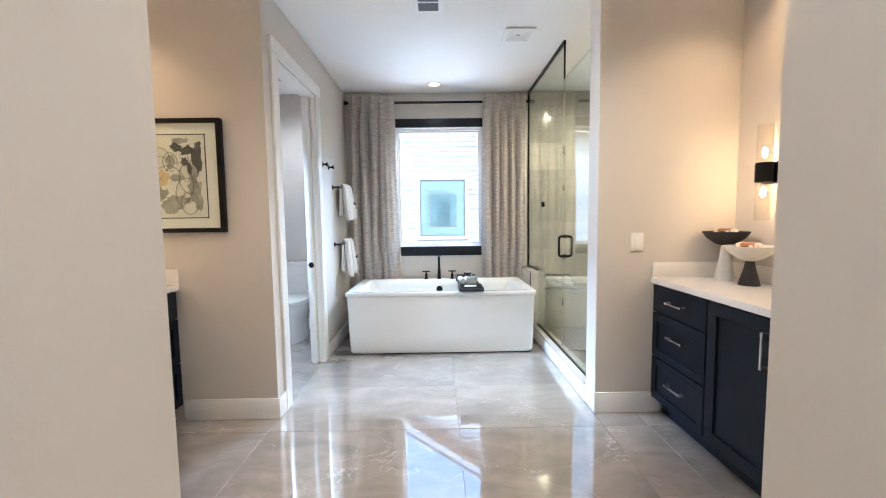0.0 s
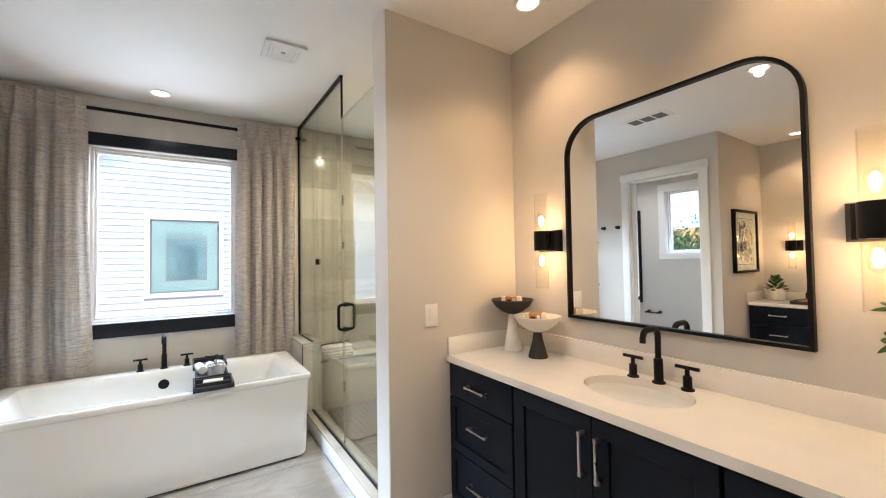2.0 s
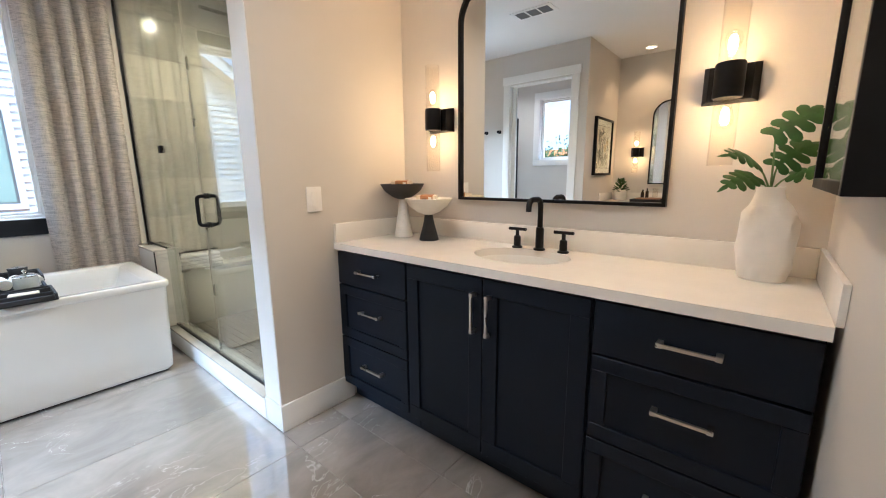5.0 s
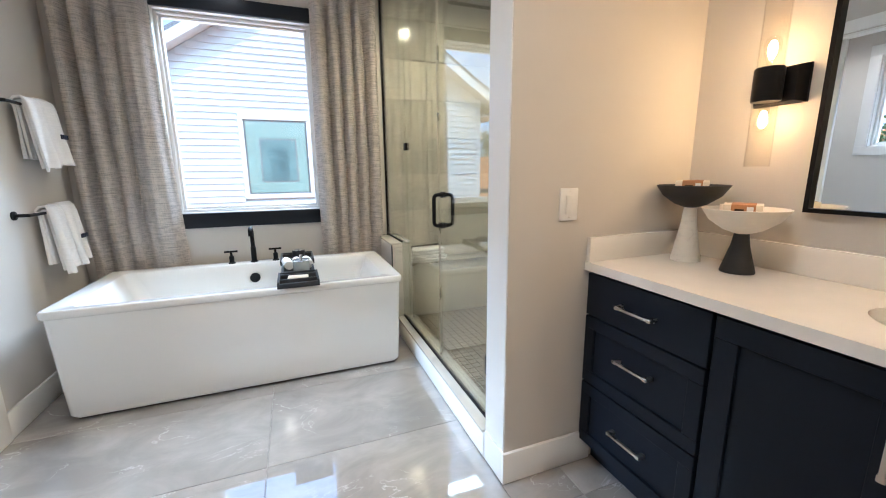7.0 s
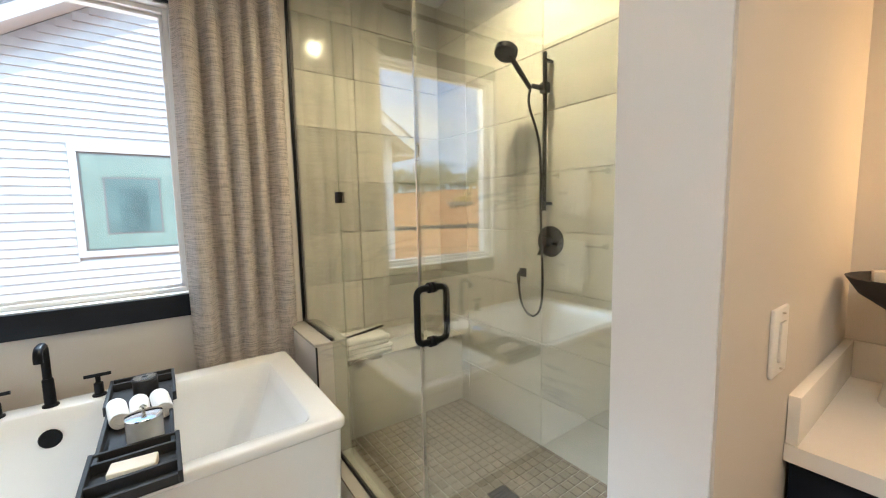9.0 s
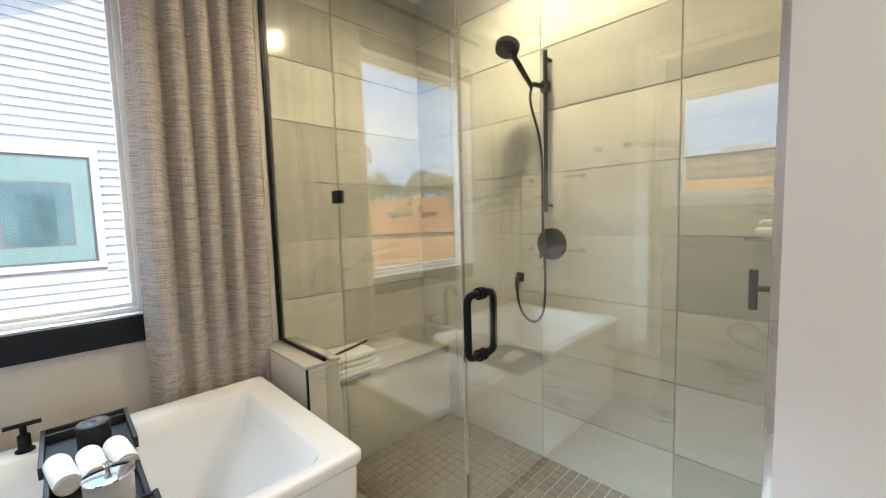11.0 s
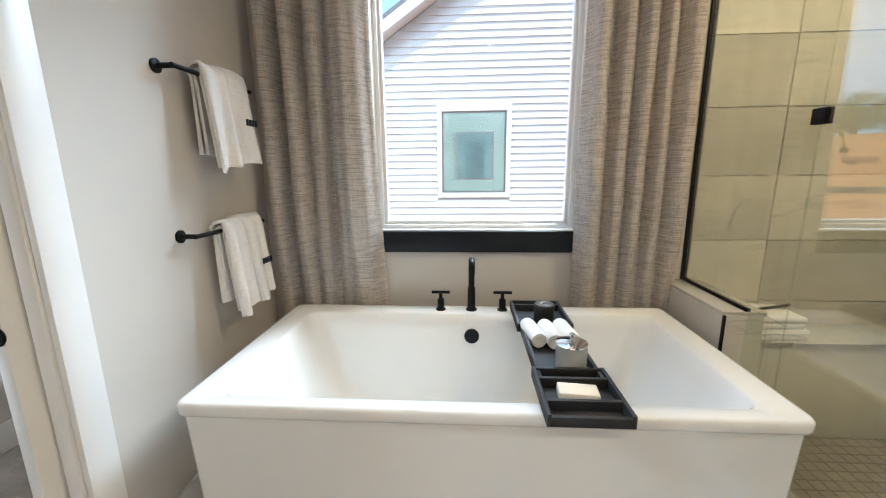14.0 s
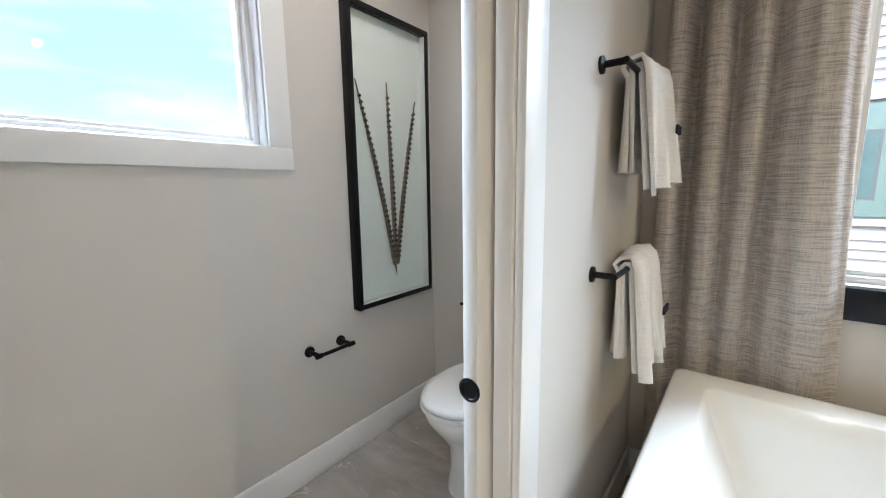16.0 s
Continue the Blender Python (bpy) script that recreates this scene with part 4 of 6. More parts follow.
for z in (1.098, 1.199):
    part("screw", lathe([(0.003, 0), (0.003, 0.002)], (2.017, WING - 0.009, z), 8), NICKEL, sw)

# faceted white vase with large cut leaves
VX, VY = 2.535, 1.255
vase = thing("vase", "tall white faceted ceramic vase on the vanity", "vase", (VX, VY, CT))
rings = []
for z, r in ((0, 0.058), (0.004, 0.062), (0.05, 0.071), (0.10, 0.0745), (0.15, 0.0755), (0.19, 0.074), (0.215, 0.068), (0.24, 0.054), (0.262, 0.040), (0.285, 0.035), (0.298, 0.037), (0.298, 0.031), (0.26, 0.03)):
    ring = []
    for k in range(40):
        a = 2 * math.pi * k / 40
        dimple = 0.0045 * math.sin(7 * a + 3.1 * math.floor(z / 0.045)) * math.sin(z * 110) if 0.01 < z < 0.24 else 0
        ring.append((VX + (r * 0.72 + dimple) * math.cos(a), VY + (r + dimple) * math.sin(a) + (0.006 if z > 0.24 else 0), CT + z))
    rings.append(ring)
VASE = material("matte_white_ceramic", (0.80, 0.77, 0.72), 0.5, vary=0.03, scale=20, bump=0.2, bump_scale=60)
part("body", loft(rings[:8]), VASE, vase, smooth=25)
part("neck", loft(rings[7:]), VASE, vase, smooth=40)
plant = thing("plant_cutting", "green stems with deeply lobed leaves in the vase", "plant", (VX, VY + 0.006, CT + 0.27))


def lobed_leaf(base, tip, up, width, lobes=5):
    """A deeply cut blade: a narrow centre with long rounded fingers that bend towards the tip."""
    base, tip = Vector(base), Vector(tip)
    ax = tip - base
    L = ax.length
    ax.normalize()
    side = ax.cross(Vector(up)).normalized()
    nrm = side.cross(ax)

    def rib(t):
        return base + ax * (L * t) + nrm * (0.10 * L * math.sin(math.pi * t)) - nrm * (0.12 * L * t * t)
    b = bmesh.new()

    def strip(lines):
        for off, rev in ((0.0, False), (-0.0012, True)):
            vs = [[b.verts.new(p + nrm * off) for p in ln] for ln in lines]
            for p, q in zip(vs, vs[1:]):
                for i in range(len(p) - 1):
                    f = (p[i], p[i + 1], q[i + 1], q[i])
                    b.faces.new(f[::-1] if rev else f)
    cw = width * 0.26
    strip([[rib(t) - side * cw * math.sin(math.pi * (0.08 + 0.9 * t)), rib(t) + nrm * -0.0015, rib(t) + side * cw * math.sin(math.pi * (0.08 + 0.9 * t))] for t in [k / 10 for k in range(11)]])
    for s in (-1, 1):
        for k in range(lobes):
            t = 0.03 + 0.84 * k / lobes
            reach = width * math.sin(math.pi * (0.20 + 0.68 * (k + 0.5) / lobes)) * (0.92 + 0.08 * ((k * 7 + s) % 3))
            out = (side * s * (1.0 - 0.07 * k) + ax * (-0.30 + 0.20 * k)).normalized()
            cross = nrm.cross(out)
            w = L * 1.0 / lobes
            lines = []
            for q, ww in ((0.0, 0.75), (0.35, 0.85), (0.65, 1.0), (0.88, 0.7), (1.0, 0.12)):
                c = rib(t) + out * reach * q - nrm * (0.18 * reach * q * q)
                lines.append([c - cross * w * 0.5 * ww, c + nrm * 0.0015, c + cross * w * 0.5 * ww])
            strip(lines)
    e = [rib(0.84) - side * width * 0.16, rib(0.88), rib(0.84) + side * width * 0.16]
    strip([e, [rib(0.95) - side * width * 0.12, rib(0.96), rib(0.95) + side * width * 0.12], [rib(1.05) - side * 0.001, rib(1.05), rib(1.05) + side * 0.001]])
    tube([rib(0), rib(0.5), rib(0.95)], [0.002, 0.0016, 0.0006], 6, b)
    return b


TOP = Vector((VX, VY + 0.006, CT + 0.285))
OUT, NEAR, UPW = Vector((-0.645, 0.765, 0)), Vector((-0.765, -0.645, 0)), Vector((0, 0, 1))
for e, ln, wd, tilt in (((0.025, 0.02, 0.17), 0.155, 0.062, (-0.8, 0.25, 0.52)), ((0.06, 0.0, 0.088), 0.125, 0.05, (0.95, 0.2, 0.25)), ((0.075, 0.02, 0.045), 0.125, 0.048, (0.9, 0.25, -0.22)),
                        ((-0.012, 0.0, 0.08), 0.13, 0.055, (-0.75, 0.1, 0.55)), ((-0.035, 0.03, 0.05), 0.11, 0.05, (-0.6, 0.75, 0.12))):
    end = TOP + OUT * e[0] + NEAR * e[1] + UPW * e[2]
    mid = TOP.lerp(end, 0.5) + UPW * 0.12 * e[2]
    part("stem", tube([TOP - UPW * 0.12, TOP, mid, end], [0.003, 0.003, 0.0027, 0.0022], 8), STEM, plant)
    tip = end + (OUT * tilt[0] + NEAR * tilt[1] + UPW * tilt[2]).normalized() * ln
    part("leaf", lobed_leaf(end, tip, NEAR * 0.6 + UPW * 0.8, wd), LEAF, plant, smooth=80)

# deep black frame on the entry wall
pic = thing("framed_mirror", "deep black framed picture glass hung beside the vanity", "picture", (2.15, 1.10, 1.215))
part("frame", box(1.85, 1.875, 1.110, 1.172, 1.215, 2.15, 0.002), BLACK, pic)
part("frame", box(2.42, 2.445, 1.103, 1.172, 1.215, 2.15, 0.002), BLACK, pic)
part("frame", box(1.875, 2.42, 1.103, 1.172, 1.215, 1.24, 0.002), BLACK, pic)
part("frame", box(1.875, 2.42, 1.103, 1.172, 2.125, 2.15, 0.002), BLACK, pic)
part("panel", box(1.876, 2.419, 1.104, 1.150, 1.241, 2.124), PAPER, pic)
part("glazing", box(1.876, 2.419, 1.160, 1.163, 1.241, 2.124), PANE, pic).visible_shadow = False
part("bumper", box(1.852, 1.872, 1.0995, 1.104, 1.22, 1.32), WOOD, pic)

# abstract print on the west wing wall
art = thing("framed_print", "black framed abstract grey and ochre painting with a white mat", "picture", (-0.955, WING, 1.253))
A0, A1, B0, B1 = -1.275, -0.64, 1.253, 1.967
for q in ((A0, A1, B0, B0 + 0.028), (A0, A1, B1 - 0.028, B1), (A0, A0 + 0.028, B0 + 0.028, B1 - 0.028), (A1 - 0.028, A1, B0 + 0.028, B1 - 0.028)):
    part("frame", box(q[0], q[1], WING - 0.04, WING - 0.001, q[2], q[3], 0.002), BLACK, art)
part("mat", box(A0 + 0.026, A1 - 0.026, WING - 0.02, WING - 0.003, B0 + 0.026, B1 - 0.026), PAPER, art)
part("mat_edge", box(-1.163, -0.745, WING - 0.0215, WING - 0.02, 1.343, 1.873), BLACKTRIM, art)
part("sheet", box(-1.157, -0.751, WING - 0.0225, WING - 0.0215, 1.349, 1.867), material("art_paper", (0.72, 0.70, 0.64), 0.8, vary=0.06, scale=9), art)
INKS = [material("grey_wash", (0.34, 0.33, 0.30), 0.8, vary=0.35, scale=14), material("dark_wash", (0.09, 0.09, 0.088), 0.8, vary=0.4, scale=18), material("ochre_wash", (0.62, 0.47, 0.28), 0.8, vary=0.15, scale=12)]
rnd = random.Random(4)


def blot(cx, cz, rx, rz, n=22):
    f = [rnd.uniform(0.62, 1.12) for _ in range(n)]
    b = bmesh.new()
    for y, rev in ((WING - 0.0232 - 0.0001 * blot.k, False), (WING - 0.0226, True)):
        vs = [b.verts.new((cx + rx * f[k] * math.cos(2 * math.pi * k / n), y, cz + rz * f[k] * math.sin(2 * math.pi * k / n))) for k in range(n)]
        b.faces.new(vs[::-1] if rev else vs)
    blot.k += 1
    return b


blot.k = 0
for cx, cz, rx, rz, ink in ((-0.98, 1.42, 0.085, 0.045, 0), (-1.06, 1.50, 0.07, 0.05, 0), (-0.82, 1.52, 0.05, 0.10, 0), (-0.80, 1.72, 0.035, 0.10, 1), (-0.86, 1.77, 0.06, 0.035, 1), (-0.90, 1.83, 0.07, 0.02, 0), (-1.10, 1.68, 0.04, 0.045, 2), (-0.83, 1.63, 0.03, 0.05, 0), (-0.93, 1.60, 0.05, 0.025, 0), (-0.88, 1.70, 0.025, 0.03, 1), (-0.93, 1.455, 0.09, 0.04, 0), (-0.80, 1.44, 0.03, 0.05, 0), (-1.02, 1.60, 0.05, 0.06, 2), (-0.97, 1.70, 0.03, 0.05, 0), (-0.93, 1.79, 0.04, 0.03, 1), (-0.79, 1.80, 0.02, 0.03, 1), (-1.09, 1.41, 0.035, 0.03, 0), (-0.85, 1.66, 0.02, 0.04, 1)):
    part("paint_patch", blot(cx, cz, rx, rz), INKS[ink], art)
for c, r, a0, a1 in (((-0.86, 1.44), 0.055, 0, 350), ((-0.87, 1.50), 0.075, 20, 250), ((-1.04, 1.62), 0.09, 30, 210), ((-1.03, 1.71), 0.06, -60, 170), ((-0.99, 1.52), 0.12, 20, 140), ((-0.84, 1.60), 0.08, 100, 260), ((-0.97, 1.70), 0.045, -20, 300), ((-1.07, 1.64), 0.05, 60, 330), ((-0.91, 1.62), 0.06, -40, 120), ((-0.83, 1.74), 0.03, 0, 300), ((-0.93, 1.56), 0.10, -70, 40)):
    part("brush_line", tube(arc((c[0], WING - 0.0245, c[1]), r, a0, a1, 26, (1, 0, 0), (0, 0.0, 1.3)), 0.0016, 5), INKS[1], art)
part("glazing", box(A0 + 0.028, A1 - 0.028, WING - 0.031, WING - 0.028, B0 + 0.028, B1 - 0.028), PANE, art).visible_shadow = False

# things on the west vanity
pot = thing("potted_succulent", "green succulent in a round white ceramic pot on the vanity", "plant", (-1.40, 2.86, CT))
part("pot", lathe([(0.06, 0), (0.078, 0.006), (0.082, 0.06), (0.08, 0.135), (0.076, 0.137), (0.074, 0.11), (0.0, 0.11)], (-1.40, 2.86, CT), 32), CREAM, pot)
rnd = random.Random(7)
for k in range(34):
    a, lv = 2.4 * k, k / 34
    r0, z0 = 0.012 + 0.03 * (1 - lv), CT + 0.11 + 0.17 * lv
    ln = 0.085 * (1 - 0.55 * lv) + 0.01 * rnd.random()
    d = Vector((math.cos(a), math.sin(a), 0.25 + 0.9 * lv)).normalized()
    base = Vector((-1.40 + r0 * math.cos(a), 2.86 + r0 * math.sin(a), z0))
    side = d.cross(Vector((0, 0, 1))).normalized()
    nrm = side.cross(d)
    rings = []
    for t, w in ((0, 0.25), (0.3, 0.75), (0.6, 1.0), (0.85, 0.75), (1.0, 0.12)):
        c = base + d * ln * t
        rings.append([c + side * (0.021 * w * math.cos(q)) + nrm * (0.006 * w * math.sin(q)) for q in [2 * math.pi * j / 8 for j in range(8)]])
    part("fleshy_leaf", loft(rings), LEAF, pot, smooth=70)
part("soil", lathe([(0.0, 0), (0.073, 0)], (-1.40, 2.86, CT + 0.112), 20, cap=False), material("soil", (0.04, 0.03, 0.02), 0.9, vary=0.3, scale=60), pot)

tr = thing("vanity_tray", "black wooden tray on the vanity", "tray", (-1.23, 2.46, CT))
part("tray_base", box(-1.40, -1.07, 2.27, 2.65, CT, CT + 0.012, 0.002), CHARCOAL, tr)
for q in ((-1.40, -1.07, 2.27, 2.283), (-1.40, -1.07, 2.637, 2.65), (-1.40, -1.387, 2.283, 2.637), (-1.083, -1.07, 2.283, 2.637)):
    part("tray_rim", box(*q, CT, CT + 0.032, 0.002), CHARCOAL, tr)
wb = thing("wooden_board", "small round-edged wooden board on the tray", "board", (-1.25, 2.45, CT + 0.012))
part("board", box(-1.36, -1.12, 2.32, 2.60, CT + 0.032, CT + 0.045, 0.003), WOOD, wb)
part("foot", box(-1.34, -1.14, 2.35, 2.57, CT + 0.012, CT + 0.032), WOOD, wb)
for x, y, r, hgt, mt in ((-1.33, 2.56, 0.022, 0.10, AMBER), (-1.30, 2.50, 0.02, 0.12, AMBER)):
    bo = thing("soap_bottle", "small dark amber bottle on the wooden board", "bottle", (x, y, CT + 0.045), "bottles on the tray")
    part("glass_body", lathe([(r * 0.95, 0), (r, 0.004), (r, hgt * 0.62), (r * 0.4, hgt * 0.74), (r * 0.38, hgt * 0.85)], (x, y, CT + 0.045), 20), mt, bo)
    part("cap", lathe([(r * 0.5, hgt * 0.85), (r * 0.5, hgt)], (x, y, CT + 0.045), 16), BLACK, bo)
tb = thing("glass_tumbler", "clear glass tumbler on the wooden board", "glass", (-1.28, 2.40, CT + 0.045))
part("wall", lathe([(0.03, 0), (0.033, 0.12), (0.031, 0.12), (0.028, 0.006), (0, 0.006)], (-1.28, 2.40, CT + 0.045), 24), BULBGLASS, tb).visible_shadow = False

# ---- bath wall: hooks and towel bars ----
WX = -0.37
for y in (4.19, 4.40):
    hk = thing("robe_hook", "round matte black robe hook on the wall", "hook", (WX, y, 1.845), "robe hooks")
    for name, prof, off in (("rose", [(0.024, 0), (0.024, 0.007)], 0), ("peg", [(0.009, 0.005), (0.009, 0.04)], 0), ("knob", [(0.017, 0.04), (0.019, 0.044), (0.019, 0.052), (0.016, 0.055)], 0)):
        b = lathe(prof, seg=20)
        bmesh.ops.transform(b, matrix=pose(WX, y, 1.845, 0, 90, 0), verts=b.verts)
        part(name, b, BLACK, hk)
INK = material("navy_embroidery", (0.02, 0.022, 0.04), 0.8)


def towel_bar(z, y0, y1):
    t = thing("towel_bar", "straight matte black towel bar on the wall", "towel bar", (WX, (y0 + y1) / 2, z), "towel bars")
    part("rail", tube([(WX + 0.068, y0 - 0.012, z), (WX + 0.068, y1 + 0.012, z)], 0.0085, 12), BLACK, t)
    for y in (y0, y1):
        b = lathe([(0.024, 0), (0.024, 0.008), (0.012, 0.011), (0.0095, 0.012), (0.0095, 0.068)], seg=20)
        bmesh.ops.transform(b, matrix=pose(WX, y, z, 0, 90, 0), verts=b.verts)
        part("post", b, BLACK, t)


def hung_towel(y0, y1, z, drop, back_drop, seed):
    """A hand towel folded in soft vertical pleats over the rail; the front hangs lower in two layers."""
    rnd = random.Random(seed)
    t = thing("hand_towel", "folded white hand towel with dark embroidered lettering over the bar", "towel", (WX + 0.068, (y0 + y1) / 2, z), "hand towels")
    cx = WX + 0.068
    for layer, (a0, a1, dr, gap, nm) in enumerate(((y0 - 0.01, y1, drop, 0.012, "front_fold"), (y0 - 0.02, y0 + 0.40 * (y1 - y0), drop * 1.06, 0.034, "outer_fold"), (y0 + 0.36 * (y1 - y0), y1 - 0.01, drop * 0.99, 0.044, "outer_fold"))):
        nu, nv = 26, 30
        rows = []
        p1, p2 = rnd.uniform(0, 6), rnd.uniform(0, 6)
        for i in range(nu + 1):
            u = i / nu
            y = a0 + (a1 - a0) * u
            path = []
            dd = dr * (1 - 0.06 * u + 0.02 * math.sin(5 * u + p1))
            for j in range(nv + 1):
                s = j / nv
                if s < 0.42:
                    zz, xx = z - back_drop * (1 - s / 0.42), cx - 0.018 - gap * 0.4
                elif s < 0.56:
                    a = math.pi * (1 - (s - 0.42) / 0.14)
                    zz, xx = z + (0.012 + gap) * math.sin(a), cx + (0.018 + gap * 0.9) * math.cos(a)
                else:
                    k = (s - 0.56) / 0.44
                    zz, xx = z - dd * k, cx + 0.018 + gap * 0.9 + (0.012 + 0.5 * gap) * k
                low = max(0, (z - zz) / drop)
                xx += 0.013 * (0.35 + low) * math.sin(7 * u + p1) + 0.005 * math.sin(15 * u + p2) * low - 0.018 * (abs(2 * u - 1) ** 4) * (1 if s > 0.5 else 0)
                yy = y + 0.012 * low * math.sin(3 * u + p2) - 0.02 * low * (u - 0.3)
                path.append(Vector((max(xx, WX + 0.012), yy, zz)))
            rows.append(path)
        th = 0.012
        b = bmesh.new()
        outer = [[b.verts.new(p) for p in r] for r in rows]
        inner = []
        for r in rows:
            line = []
            for j, p in enumerate(r):
                d = (r[min(j + 1, nv)] - r[max(j - 1, 0)]).normalized()
                n = Vector((d.z, 0, -d.x))
                line.append(b.verts.new(p + n * th))
            inner.append(line)
        for i in range(nu):
            for j in range(nv):
                b.faces.new((outer[i][j], outer[i][j + 1], outer[i + 1][j + 1], outer[i + 1][j]))
                b.faces.new((inner[i][j], inner[i + 1][j], inner[i + 1][j + 1], inner[i][j + 1]))
        for i in range(nu):
            for j in (0, nv):
                b.faces.new((outer[i][j], outer[i + 1][j], inner[i + 1][j], inner[i][j]))
        for j in range(nv):
            for i in (0, nu):
                b.faces.new((outer[i][j], outer[i][j + 1], inner[i][j + 1], inner[i][j]))
        part(nm, b, TOWEL, t, smooth=80)
    zl, xl = z - drop * 0.47, cx + 0.018 + 0.044 * 0.9 + 0.034
    w0 = y0 + 0.50 * (y1 - y0)
    for k in range(4):
        part("letter_bar", box(xl - 0.004, xl + 0.004, w0 + 0.021 * k, w0 + 0.021 * k + 0.0075, zl - 0.013, zl + 0.013, 0.001), INK, t, "dark embroidered mark")


towel_bar(1.66, 4.525, 4.985)
towel_bar(1.07, 4.525, 4.985)
hung_towel(4.655, 4.91, 1.66, 0.335, 0.29, 3)
hung_towel(4.675, 4.92, 1.07, 0.335, 0.30, 8)

# ---- bath caddy and what lies on it ----
cad = thing("bath_caddy", "black wooden bath caddy laid across the bathtub rim", "tray", (1.02, 4.55, TZ))
KX0, KX1, KZ = 0.905, 1.138, TZ + 0.003
for y0, y1, x0, x1, nm in ((4.10, 4.36, KX0, KX1, "front_wing"), (4.72, 5.02, KX0, KX1, "back_wing"), (4.30, 4.80, KX0 + 0.014, KX1 - 0.014, "centre_tray")):
    dz = 0.0 if nm == "centre_tray" else 0.007
    part(nm, box(x0, x1, y0, y1, KZ + dz, KZ + 0.006 + dz, 0.001), CHARCOAL, cad)
    for q in ((x0, x0 + 0.012), (x1 - 0.012, x1)):
        part("side_rail", box(*q, y0, y1, KZ + dz, KZ + 0.037 + dz, 0.002), CHARCOAL, cad)
for y in (4.10, 4.165, 4.285, 4.345, 4.955, 5.008):
    part("cross_rail", box(KX0 + 0.012, KX1 - 0.012, y, y + 0.013, KZ + 0.007, KZ + (0.044 if y != 4.10 else 0.036), 0.002), CHARCOAL, cad)
for y in (4.42, 4.47):
    part("slot", box(KX0 + 0.03, KX0 + 0.037, y - 0.05, y + 0.04, KZ + 0.006, KZ + 0.0068), BLACK, cad)
part("slot", box(KX1 - 0.06, KX1 - 0.053, 4.40, 4.52, KZ + 0.006, KZ + 0.0068), BLACK, cad)
so = thing("soap_bar", "plain cream rectangular soap bar on the caddy", "soap", (1.02, 4.228, KZ + 0.013))
b = box(-0.058, 0.058, -0.032, 0.032, 0.0, 0.03, 0.005, 3)
bmesh.ops.transform(b, matrix=pose(1.02, 4.23, KZ + 0.014, 0, 0, -6), verts=b.verts)
part("soap", b, SOAP, so)
jar = thing("glass_jar", "clear iridescent glass jar with a chrome lid on the caddy", "jar", (1.045, 4.43, KZ + 0.006))
JZ = KZ + 0.007
JARGLASS = material("pearly_glass", (0.90, 0.91, 0.90), 0.12, vary=0.08, scale=18, spec=0.7)
JARGLASS.node_tree.nodes["Principled BSDF"].inputs["Transmission Weight"].default_value = 0.55
JARGLASS.node_tree.nodes["Principled BSDF"].inputs["Thin Film Thickness"].default_value = 420
part("jar_body", lathe([(0.048, 0), (0.052, 0.004), (0.052, 0.095), (0.048, 0.095), (0.048, 0.008), (0, 0.008)], (1.045, 4.41, JZ), 36), JARGLASS, jar)
lid = part("lid", lathe([(0.0525, 0.0955), (0.0525, 0.100), (0.035, 0.104), (0.008, 0.106)], (1.045, 4.41, JZ), 32), CHROME, jar, "polished chrome lid")
part("knob", lathe([(0.005, 0.106), (0.006, 0.118), (0.010, 0.123), (0.010, 0.129), (0.004, 0.134)], (1.045, 4.41, JZ), 16), CHROME, lid)
for x, y, z, tn in ((0.957, 4.645, 0, 8), (1.022, 4.635, 0, 4), (1.088, 4.645, 0, 6)):
    rt = thing("rolled_towel", "small tightly rolled white washcloth on the caddy", "towel", (x, y, KZ + 0.006), "rolled washcloths")
    rr = 0.0315
    n = 60
    b = bmesh.new()
    spiral = [(rr * (0.25 + 0.75 * k / n) * math.cos(5 * math.pi * k / n), rr * (0.25 + 0.75 * k / n) * math.sin(5 * math.pi * k / n)) for k in range(n + 1)]
    for y0, y1 in ((-0.082, 0.082),):
        ro = [[b.verts.new((sx, yy, sz + rr)) for sx, sz in spiral] for yy in (y0, y0 + 0.004, y1 - 0.004, y1)]
        for p, q in zip(ro, ro[1:]):
            for k in range(n):
                b.faces.new((p[k], p[k + 1], q[k + 1], q[k]))
    lathe([(0.0, -0.078), (rr * 0.93, -0.078), (rr * 0.99, -0.066), (rr * 0.99, 0.066), (rr * 0.93, 0.078), (0, 0.078)], seg=24, bm=(core := bmesh.new()), cap=False)
    bmesh.ops.transform(core, matrix=pose(0, 0, rr, 90, 0, 0), verts=core.verts)
    m = pose(x, y, KZ + 0.007, 0, 0, tn)
    for q in (b, core):
        bmesh.ops.transform(q, matrix=m, verts=q.verts)
    part("rolled_cloth", b, TOWEL, rt, smooth=80)
    part("core", core, TOWEL, rt, smooth=60)
can = thing("candle", "black ribbed candle jar with a patterned lid on the caddy", "candle", (1.035, 4.83, KZ + 0.013))
part("cup", lathe([(0.042, 0), (0.044, 0.003), (0.044, 0.068), (0.042, 0.07)], (1.035, 4.83, KZ + 0.013), 32), CHARCOAL, can)
cl_ = part("lid", lathe([(0.045, 0.07), (0.045, 0.078), (0.042, 0.081), (0.0, 0.081)], (1.035, 4.83, KZ + 0.013), 32), CHARCOAL, can, "black lid with silver radial pattern")
for k in range(28):
    a = 2 * math.pi * k / 28
    b = box(0.012, 0.04, -0.0012, 0.0012, 0, 0.0012)
    bmesh.ops.transform(b, matrix=pose(1.035, 4.83, KZ + 0.0942, 0, 0, math.degrees(a)), verts=b.verts)
    part("ray", b, NICKEL, cl_)

